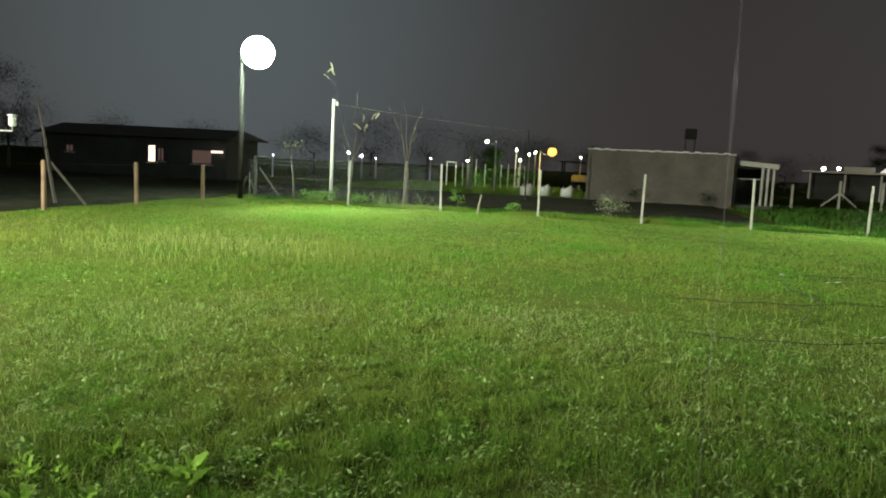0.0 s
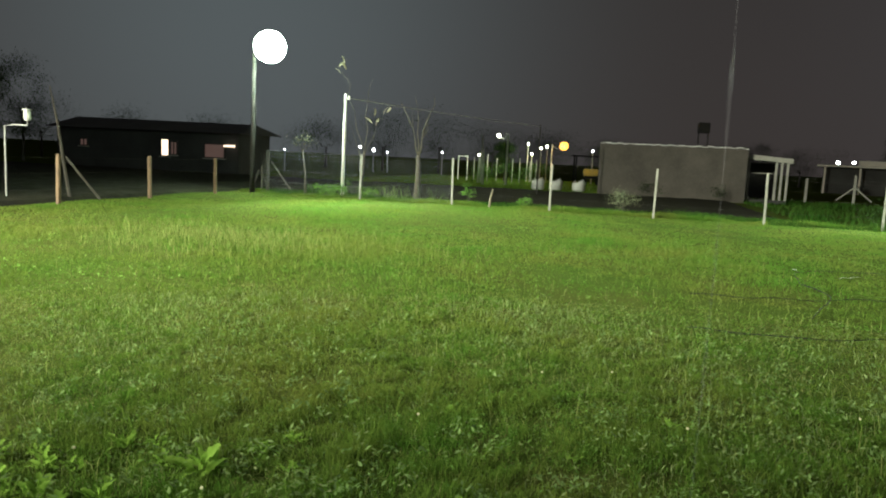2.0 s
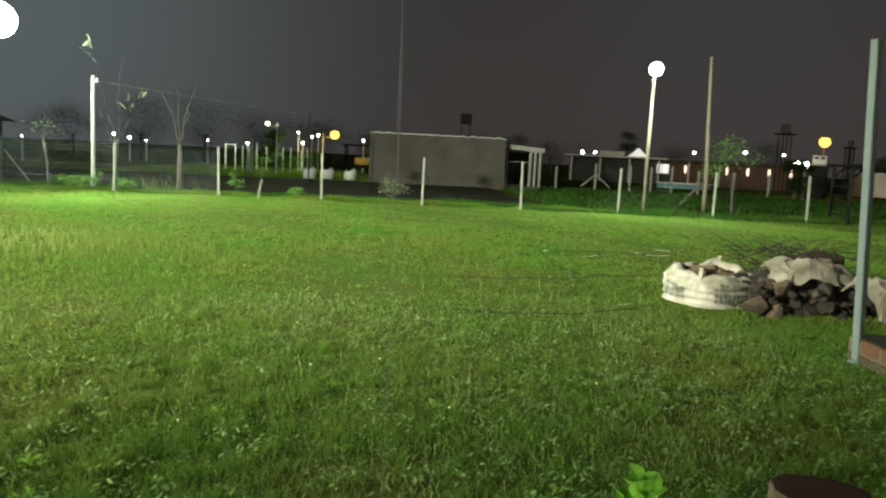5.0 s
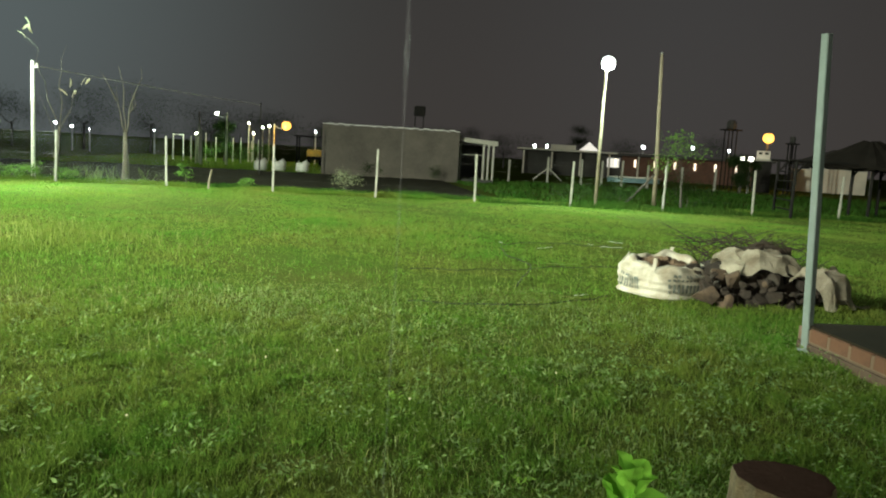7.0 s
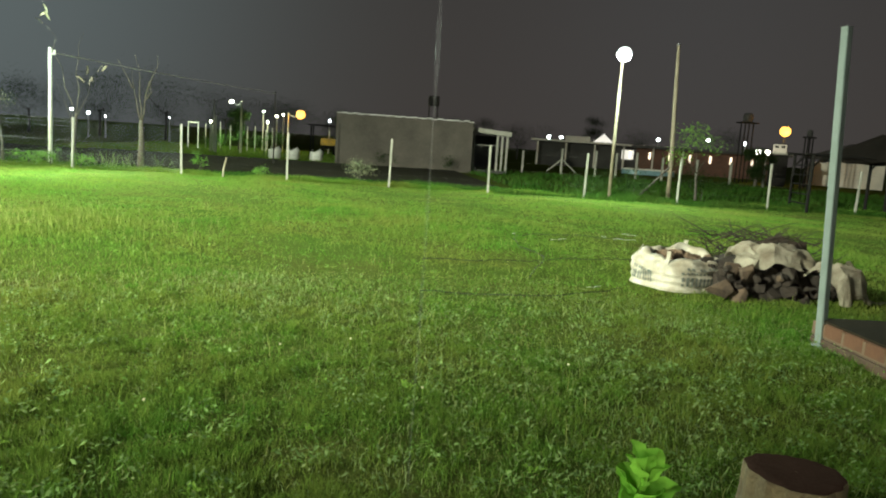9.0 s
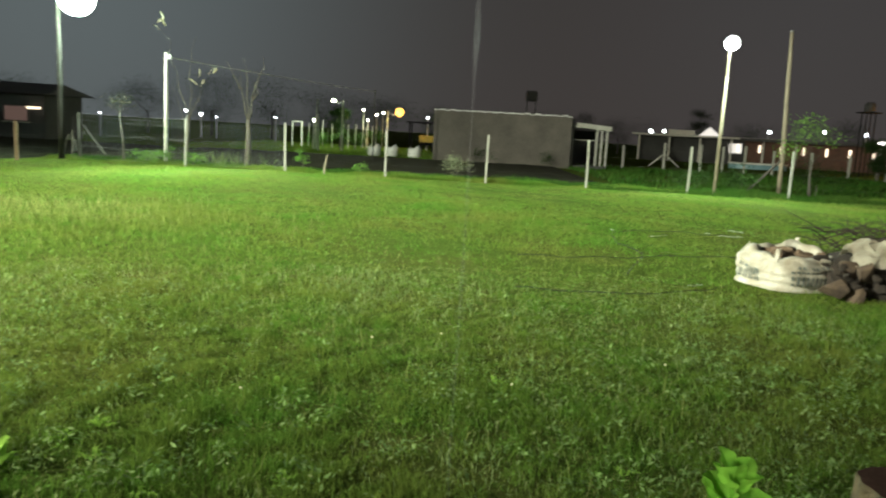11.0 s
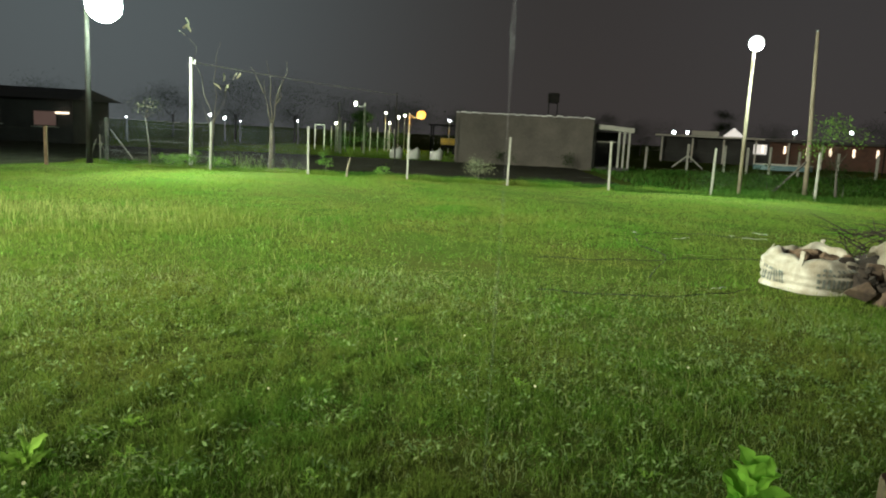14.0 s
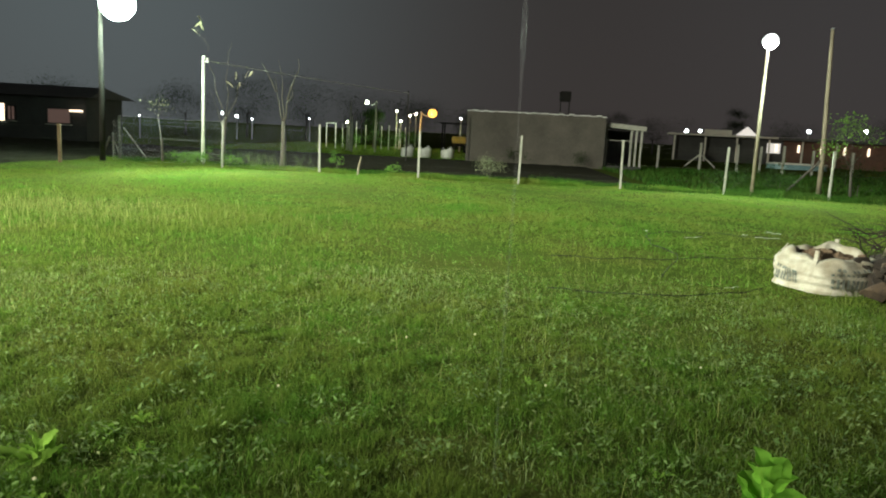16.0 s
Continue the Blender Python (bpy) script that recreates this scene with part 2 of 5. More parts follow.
def dark_plot(x0, x1, y0, y1, label):
    """Near-black uneven ground sheet beyond a fence, a few centimetres above the ground."""
    nx, ny = int((x1 - x0) / 0.35), int((y1 - y0) / 0.35)
    gx, gy = np.meshgrid(np.linspace(x0, x1, nx), np.linspace(y0, y1, ny))
    humps = 0.05 * np.abs(np.sin(gx * 3.1 + 2 * np.sin(gy * 1.3))) * np.abs(np.sin(gy * 4.3 + gx))
    edge = np.minimum(np.minimum(gx - x0, x1 - gx), np.minimum(gy - y0, y1 - gy))
    gz = np.where(edge > 0.01, 0.05 + humps, -0.1)
    verts = np.stack([gx, gy, gz], -1).reshape(-1, 3)
    a = (np.arange(ny - 1)[:, None] * nx + np.arange(nx - 1)[None]).ravel()
    me = bpy.data.meshes.new("dark_plot")
    me.from_pydata(verts.tolist(), [], np.stack([a, a + 1, a + nx + 1, a + nx], -1).tolist())
    me.materials.append(M_DARKGROUND)
    tagged(new("dark_plot", me), label, "ground", kind="structure")


M_DARKGROUND = mat("dark_ground", (0.014, 0.013, 0.010), (0.026, 0.026, 0.014), rough=1.0, scale=1.5, fine=20, bump=0.6, spec=0.1)
make_ground()
dark_plot(-48, -14.3, 6, 40, "near-black uneven ground beyond the side fence")
dark_plot(-14.3, 5.5, 27.3, 41.5, "near-black uneven ground beyond the fence")
rng = np.random.default_rng(5)


def patchy(x, y):
    return 0.5 + 0.22 * np.sin(0.9 * x + 0.4 * y + 1) + 0.2 * np.sin(0.55 * y - 0.8 * x + 2 * np.sin(0.3 * x)) + 0.15 * np.sin(2.3 * x + 1.7 * y) * np.sin(1.9 * y)


def spread(n, r0, r1, a0=-52, a1=46, keep=None):
    """Points spread evenly over a sector of the plan about the origin."""
    r = np.sqrt(rng.uniform(r0 * r0, r1 * r1, n))
    a = np.radians(rng.uniform(a0, a1, n))
    x, y = r * np.sin(a), r * np.cos(a)
    ok = (y < 25.2) & (x > -14.1) if keep is None else keep(x, y)
    return x[ok], y[ok]


def blades(name, x, y, height, width, material, label, lean=0.5, category="grass"):
    """Bent grass blades: a quad and a tip each."""
    n = len(x)
    h = height * rng.uniform(0.5, 1.25, n)
    w = width * rng.uniform(0.6, 1.3, n)
    t = rng.uniform(0, 2 * np.pi, n)
    ld = rng.uniform(0, 2 * np.pi, n)
    lx, ly = np.cos(ld) * lean * h * rng.uniform(0.2, 1, n), np.sin(ld) * lean * h * rng.uniform(0.2, 1, n)
    z = rise(x, y) - 0.03
    wx, wy = np.cos(t) * w / 2, np.sin(t) * w / 2
    v = np.empty((n, 5, 3))
    v[:, 0] = np.stack([x - wx, y - wy, z], -1)
    v[:, 1] = np.stack([x + wx, y + wy, z], -1)
    v[:, 2] = np.stack([x + 0.8 * wx + lx * 0.35, y + 0.8 * wy + ly * 0.35, z + h * 0.6], -1)
    v[:, 3] = np.stack([x - 0.8 * wx + lx * 0.35, y - 0.8 * wy + ly * 0.35, z + h * 0.6], -1)
    v[:, 4] = np.stack([x + lx, y + ly, z + h * (1 - 0.25 * lean)], -1)
    b = np.arange(n)[:, None] * 5
    tri = np.concatenate([b + [0, 1, 2], b + [0, 2, 3], b + [3, 2, 4]], 0)
    return raw_mesh(name, v, tri, material, label, category)


def tuft(x, y):
    """Tussocks a hand wide: 0 in the gaps, 1 on the tufts."""
    return 0.5 + 0.5 * np.sin(10.3 * x + 2.6 * np.sin(4.1 * y + 1.3) + 1.7 * np.sin(1.9 * x)) * np.sin(8.7 * y + 2.4 * np.sin(5.3 * x) + 1.1 * np.sin(2.3 * y))


def hollow(x, y):
    """Thin, trodden spots a foot wide between the tussocks."""
    return np.sin(3.1 * x + 1.7 * np.sin(2.2 * y)) * np.sin(3.7 * y + 1.9 * np.sin(1.6 * x + 1)) > 0.62


def lawn():
    # blades: count, from, to, where they thicken and thin out, height, width
    for n, r0, r1, f0, f1, h, w, rough in ((480000, 0.9, 9.5, 0.1, 4.0, 0.088, 0.0038, 0.9), (360000, 5.0, 18.0, 4.0, 5.0, 0.085, 0.0064, 0.4), (310000, 12.5, 30, 5.0, 0.1, 0.080, 0.012, 0.15)):
        x, y = spread(n, r0, r1)
        r = np.hypot(x, y)
        p, q = patchy(x, y), 0.5 + rough * (tuft(x, y) - 0.5)
        k = rng.uniform(0, 1, len(x)) < (0.25 + 0.5 * p + 0.55 * q) * np.where(hollow(x, y), 0.6, 1.0) * np.clip((r - r0) / f0, 0, 1) * np.clip((r1 - r) / f1, 0, 1)
        x, y, p, q = x[k], y[k], p[k], q[k]
        blades("grass", x, y, h * (0.40 + 0.7 * p) * (0.42 + 1.05 * q) * (1 + 0.9 * rough * (tuft(0.43 * x + 1, 0.43 * y) - 0.5)), w, M_GRASS, "short wet green lawn grass with uneven tufts", 1.05)
    # paler coarse blades standing among them, their paleness also standing for wet glints
    x, y = spread(30000, 1.4, 8.5)
    k = rng.uniform(0, 1, len(x)) < 0.15 + 0.85 * patchy(x * 1.7 + 3, y * 1.7) ** 2
    x, y = x[k], y[k]
    blades("coarse_grass", x, y, 0.085, 0.0030 + 0.0004 * np.hypot(x, y), M_PALEGRASS, "scattered pale coarse grass blades in the lawn", 1.1)

lawn()
# ---- grass beyond the mown lawn ----
def more_grass():
    x, y = spread(60000, 0.9, 9)
    blades("grass", x, y, 0.05, 0.004, M_STRAW, "thin dry straws lying in the wet lawn", 2.5)
    # a taller band of pale seed heads on the west side of the lawn
    n = 2600
    x, y = rng.normal(-6.8, 2.0, n), rng.normal(11.6, 1.1, n)
    k = (x > -13.6) & (x < -2.0)
    blades("dry_grass", x[k], y[k], 0.21, 0.006, M_STRAW, "pale dry seed stalks standing in the lawn", 0.5)
    x, y = spread(3200, 2.5, 16)
    blades("dry_grass", x, y, 0.17, 0.0045, M_STRAW, "single dry seed stalks standing in the lawn", 0.5)
    # the unmown strip at and beyond the fence
    n = 22000
    x, y = rng.uniform(-14, 22, n), 25.2 + np.abs(rng.normal(0, 0.35, n))
    blades("tall_grass", x, y, 0.19 * (0.25 + 1.1 * patchy(x * 1.7, y)), 0.012, M_GRASS, "unmown grass along the foot of the fence", 0.5)
    n = 26000
    x, y = rng.uniform(-14, 30, n), 25.6 + np.abs(rng.normal(0, 0.9, n))
    blades("tall_grass", x, y, 0.17 * (0.3 + patchy(x, y)), 0.016, M_FARGRASS, "rank dark grass beyond the fence", 0.5)
    n = 16000
    x, y = rng.uniform(6, 34, n), rng.uniform(27, 46, n)
    blades("tall_grass", x, y, 0.26 * (0.4 + patchy(x, y)), 0.04, M_FARGRASS, "thin dark grass on the neighbouring plot", 0.6)
    n = 15000
    x, y = rng.uniform(-17, -1.5, n), rng.uniform(41.5, 66, n)
    blades("grass", x, y, 0.16, 0.04, M_GRASS, "mown grass of the lit garden", 0.8)
    n = 15000
    x, y = rng.uniform(4.5, 20, n), rng.normal(25.6, 0.5, n)
    blades("tall_grass", x, y, 0.27 * (0.3 + patchy(x, y)), 0.016, M_FARGRASS, "tall dark weeds along the fence", 0.6)


def leaves(name, x, y, z, size, material, label, tilt=0.6, category="weeds", parent=None):
    """Many small four-cornered leaves."""
    n = len(x)
    s = size * rng.uniform(0.6, 1.3, n)
    a = rng.uniform(0, 2 * np.pi, n)
    u = np.stack([np.cos(a), np.sin(a), rng.uniform(-tilt, tilt, n)], -1) * s[:, None]
    w = np.stack([-np.sin(a), np.cos(a), rng.uniform(-tilt, tilt, n)], -1) * s[:, None] * 0.38
    c = np.stack([x, y, z], -1)
    v = np.stack([c - u, c + w, c + u, c - w], 1)
    return raw_mesh(name, v, np.arange(4 * n).reshape(n, 4), material, label, category, parent)


def clover():
    x, y = spread(42000, 0.9, 8.5)
    k = rng.uniform(0, 1, len(x)) < 1.5 * np.clip(patchy(y * 1.7, x * 1.7) - 0.25, 0.03, 1) * (0.3 + tuft(x, y))
    x, y = x[k], y[k]
    leaves("clover", x, y, rise(x, y) + rng.uniform(0.005, 0.055, len(x)), 0.013, M_LEAF, "low clover and small weeds in the lawn")
    x, y = spread(30000, 8.5, 18)
    k = rng.uniform(0, 1, len(x)) < np.clip(patchy(y * 1.7, x * 1.7) - 0.25, 0.03, 1)
    x, y = x[k], y[k]
    leaves("clover", x, y, rise(x, y) + rng.uniform(0.02, 0.07, len(x)), 0.022, M_LEAF, "low clover and small weeds in the lawn")


def grass_behind():
    """Coarser grass round the house side of the lawn."""
    for a0, a1, r1, n in ((46, 150, 13, 45000), (-150, -52, 13, 45000)):
        x, y = spread(n, 1.0, r1, a0, a1, lambda x, y: (y > -2.8) & ~((x > 4.1) & (y < 6.3)))
        blades("grass", x, y, 0.08 * (0.4 + tuft(x, y)), 0.012, M_GRASS, "short wet green lawn grass with uneven tufts", 1.5)


more_grass()
clover()
grass_behind()

# ---- fences ----
FENCE_Y, FENCE_X = 25.05, -13.9


def strand(a, b, drop=0.02, r=0.003):
    return tube(sag(a, b, drop, 10), r, 4, cap=False)


def lawn_fence():
    f = thing("fence", (0, FENCE_Y, 0), "wire fence on square concrete posts along the lawn", "fence")
    for k in range(11):
        lean = (0.9 * math.sin(k * 1.7), 0.9 * math.cos(k * 2.3), 0)
        part("post", box(0.068, 0.068, 1.63 + 0.03 * math.sin(k * 2.1), (-9.13 + 3.37 * k, 0, -0.05), 0.012, turn=lean), M_CONCRETE, f)
    for h in (0.42, 0.85, 1.30, 1.44, 1.53):
        part("wire", strand((-13.2, 0.95, h + 0.03), (-9.13, 0.04, h), 0.03, 0.0032), M_WIRE, f)
        # the same strands east of the floodlight, thinner and coloured as unlit
        part("wire", strand((-9.13, 0.04, h), (24.5, 0.04, h), 0.04, 0.0016), M_DULLWIRE, f)
    # diamond mesh between the corner and the second post
    bm = bmesh.new()
    x0, x1, top = -13.0, -5.76, 1.42
    step = 0.13
    n = int((x1 - x0 + top) / step)
    for k in range(n):
        for way in (1, -1):
            xa = x0 - top * (way == 1) + k * step if way == 1 else x0 + k * step
            a, b = (xa, 0.0), (xa + way * top, top)
            p = [(a[0] + (b[0] - a[0]) * i, a[1] + (b[1] - a[1]) * i) for i in (0, 1)]
            q = []
            for (px, pz), (ox, oz) in ((p[0], p[1]), (p[1], p[0])):
                cx = min(max(px, x0), x1)
                q.append((cx, pz + (oz - pz) * ((cx - px) / (ox - px))))
            if abs(q[0][0] - q[1][0]) < 0.05:
                continue
            tube([(q[0][0], 0.01 * way, q[0][1] + 0.03), (q[1][0], 0.01 * way, q[1][1] + 0.03)], 0.0013, 3, bm, cap=False)
    tagged(part("mesh", bm, M_WIRE, f, "galvanised diamond wire mesh"), kind="stuff")


def side_fence():
    f = thing("fence", (FENCE_X, 0, 0), "low wire fence on weathered wooden posts", "fence")
    for k, h in enumerate((1.28, 1.29, 1.29, 1.26)):
        part("post", box(0.10, 0.10, h, (0.03 * math.sin(k), 12.2 + 3.74 * k, -0.05), 0.015, turn=(0, 0.7 * math.sin(k * 2), 3 * k)), M_WOODPOST, f)
    for h in (0.4, 0.8, 1.18):
        part("wire", strand((0, 10, h), (0.2, 25.9, h), 0.03), M_BARK, f)


def corner_bracing():
    f = thing("corner_post", (-13.2, 26.0, 0), "dark wooden corner post with slanting struts", "fence post")
    part("post", box(0.10, 0.10, 1.62, (0, 0, -0.05), 0.012), M_BARK, f)
    part("strut", tube([(0.15, 0, 1.15), (0.95, 0, 0.12)], 0.03, 6), M_BARK, f)
    part("strut", tube([(-0.40, 0.05, 0.8), (-0.68, 0.05, 0.0)], 0.03, 6), M_BARK, f)
    part("stake", tube([(-0.30, 0.1, 0.0), (-0.30, 0.1, 0.95)], 0.03, 6), M_BARK, f)
    part("strut", tube([(-0.28, 0.1, 0.7), (0.0, 0.1, 0.05)], 0.02, 6), M_BARK, f)
    g = thing("corner_post", (-15.0, 17.5, 0), "dead leaning stick with a slanting strut beyond the side fence", "fence post")
    part("stick", tube([(0.15, 0, 0), (0, -0.05, 1.0), (-0.1, -0.12, 2.0), (-0.28, -0.2, 3.05)], [0.05, 0.045, 0.035, 0.012], 6), M_BARK, g)
    part("strut", tube([(0.02, 0, 1.15), (0.75, 0.45, 0.0)], 0.035, 6), M_BARK, g)


lawn_fence()
side_fence()
corner_bracing()


# small round clover leaves among the grass, coloured pale for wet glints
def small_clover():
    x, y = spread(15000, 1.6, 9.0)
    k = rng.uniform(0, 1, len(x)) < 0.1 + 1.3 * patchy(x * 2.3 + 7, y * 2.3 + 2) ** 3
    x, y = x[k], y[k]
    leaves("clover", x, y, rise(x, y) + rng.uniform(0.035, 0.075, len(x)), 0.015, M_PALEGRASS, "small clover leaves scattered in the lawn", 0.5)


small_clover()


def pale_clumps():
    """Low clumps of small pale-leaved weeds standing out of the near lawn."""
    cx, cy = spread(1000, 2.2, 7.5, -46, 42)
    k = rng.uniform(0, 1, len(cx)) < 0.15 + patchy(cx * 1.3 + 2, cy * 1.3) ** 2
    cx, cy = cx[k], cy[k]
    m = rng.integers(7, 24, len(cx))
    x, y = np.repeat(cx, m), np.repeat(cy, m)
    x, y = x + rng.normal(0, 0.045, len(x)), y + rng.normal(0, 0.045, len(y))
    leaves("clump_weed", x, y, rise(x, y) + rng.uniform(0.04, 0.095, len(x)), 0.017, M_CLUMP, "small clumps of pale-leaved weeds in the lawn", 0.8)


M_CLUMP = leafy("pale_weed_leaf", (0.155, 0.27, 0.08), (0.21, 0.28, 0.115), 3.0, island=0.4)
pale_clumps()


# ---- poles and lamps ----
def bowl(r, way, cut=92, bm=None):
    """Half shell, open towards way."""
    bm = bm or bmesh.new()
    turn = Vector(way).to_track_quat("Z", "Y").to_matrix().to_4x4()
    rings = []
    for i in range(8):
        a = math.radians(cut + (180 - cut) * i / 7)
        rings.append([bm.verts.new(turn @ Vector((r * math.sin(a) * math.cos(k * math.tau / 20), r * math.sin(a) * math.sin(k * math.tau / 20), r * math.cos(a)))) for k in range(20)])
    for p, q in zip(rings, rings[1:]):
        for k in range(20):
            bm.faces.new((p[k], p[(k + 1) % 20], q[(k + 1) % 20], q[k]))
    bmesh.ops.solidify(bm, geom=bm.faces[:], thickness=0.03)
    return bm


def floodlight(at, height, pole_r, r, glass, way, label, lean=0.0, ahead=0.0, wood=None):
    wood = wood or M_POLEWOOD
    ob = thing("street_lamp", at, label, "street lamp")
    w = Vector(way).normalized()
    c = Vector((lean, ahead, height))
    back = c - w * (r * 1.1)
    part("pole", tube([(0, 0, -0.05), (0, 0.02, height * 0.45), (0, 0, height)], [pole_r, pole_r * 0.92, pole_r * 0.7], 12), wood, ob, smooth=True)
    shell = part("housing", bowl(r * 1.12, w, 92 if wood is M_POLEWOOD else 150), M_LAMPGREY, ob, smooth=True)
    shell.location = c
    # ball larger than the lamp glass, so that it takes in the glare
    part("lamp_glare", ball(r, tuple(c), level=3), glass, ob, "glowing white ball for the lamp glass and its glare", smooth=True)
    part("bracket", tube([(0, 0, height - 0.1), tuple(back), tuple(c - w * r)], 0.04, 6), M_LAMPGREY, ob)
    return ob


floodlight((-13.42, 25.2, 0), 5.18, 0.10, 0.56, M_FLOOD, (0.45, -0.75, 0.1), "tall wooden pole with a blinding white floodlight by the fence corner", 0.97, -0.7, M_DARKPOLE)
floodlight((8.72, 25.35, 0), 4.97, 0.062, 0.23, M_SIDE, (-0.1, 0.16, -1.0), "round pale wooden pole with a bright white lamp on top", 0.05)


def wooden_pole():
    ob = thing("pole", (11.62, 27.1, 0), "bare round pale wooden pole without a lamp", "pole")
    part("shaft", tube([(0, 0, -0.05), (-0.02, 0, 1.5), (-0.12, 0, 3.4), (-0.22, 0, 5.7)], [0.085, 0.08, 0.07, 0.055], 12), M_POLEWOOD, ob, smooth=True)
    part("stay", tube([(-1.3, -0.3, 0.05), (-0.05, 0, 1.25)], 0.045, 6), M_BARK, ob)
    part("cap", tube([(-0.22, 0, 5.69), (-0.22, 0, 5.74)], [0.078, 0.06], 10), M_LAMPGREY, ob)


def white_pole():
    ob = thing("pole", (-10.0, 25.55, 0), "white-painted round pole carrying a sagging cable", "pole")
    part("shaft", tube([(0, 0, -0.05), (0.02, 0, 1.8), (0.03, 0, 3.72)], [0.064, 0.06, 0.056], 14), M_WHITE, ob, smooth=True)
    part("bracket", box(0.26, 0.08, 0.06, (0.08, 0, 3.5), 0.01), M_LAMPGREY, ob)
    part("insulator", tube([(0.16, 0, 3.54), (0.16, 0, 3.6), (0.16, 0, 3.66)], [0.035, 0.045, 0.025], 8), M_WHITE, ob)
    c = thing("cable", (-9.75, 25.55, 3.55), "thin pale overhead cable running off from the white pole", "cable")
    part("strand", tube(sag((0, 0, 0), (5.69, 10.15, -0.26), 0.04, 24), 0.012, 5, cap=False), M_WHITE, c)


wooden_pole()
white_pole()
far_pole = thing("pole", (-4.06, 35.75, 0), "slim dark wooden pole holding the cable end", "pole")
part("shaft", tube([(0, 0, -0.05), (0, 0, 3.4)], [0.04, 0.025]), M_DARKPOLE, far_pole)
# unseen post and housing, added to carry the yard light
yard_post = thing("street_lamp", (YARD[0], YARD[1] - 0.3, 0), "tall grey steel yard lamp, added out of view", "street lamp")
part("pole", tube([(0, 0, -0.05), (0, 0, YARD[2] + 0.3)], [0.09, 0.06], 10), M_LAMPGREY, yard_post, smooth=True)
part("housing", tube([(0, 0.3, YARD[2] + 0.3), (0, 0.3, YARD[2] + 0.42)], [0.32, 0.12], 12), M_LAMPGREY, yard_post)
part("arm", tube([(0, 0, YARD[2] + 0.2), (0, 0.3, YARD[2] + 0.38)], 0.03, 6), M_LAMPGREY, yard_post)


# ---- trees and bushes ----
def crown(parent, centres, n, spreadr, size, material, name="crown", squash=0.7):
    pts = []
    for c in centres:
        p = rng.normal(0, 1, (n, 3)) * np.array([spreadr, spreadr, spreadr * squash]) + np.array(c)
        pts.append(p)
    p = np.concatenate(pts)
    ob = leaves(name, p[:, 0], p[:, 1], p[:, 2], size, material, "", tilt=1.0, parent=parent)
    for key in ("label", "category", "kind"):
        if key in ob:
            del ob[key]
    return ob


def tree(at, label, trunk, limbs, radius, leaf=None, name="tree", bark=None):
    """trunk: points with radii tapering; limbs: lists of points."""
    ob = thing(name, at, label, "tree" if name == "tree" else "bush")
    part("trunk", tube(trunk, [radius * (1 - 0.5 * i / (len(trunk) - 1)) for i in range(len(trunk))], 8), bark or M_BARK, ob, smooth=True)
    for l in limbs:
        part("limb", tube(l, [radius * 0.19 * (1 - 0.8 * i / (len(l) - 1)) for i in range(len(l))], 6), bark or M_BARK, ob, smooth=True)
    if leaf:
        crown(ob, *leaf)
    return ob


def wander(a, b, n=5, amount=0.12):
    a, b = Vector(a), Vector(b)
    return [a.lerp(b, i / n) + Vector(rng.normal(0, amount, 3)) * (0 if i == 0 else i / n) for i in range(n + 1)]


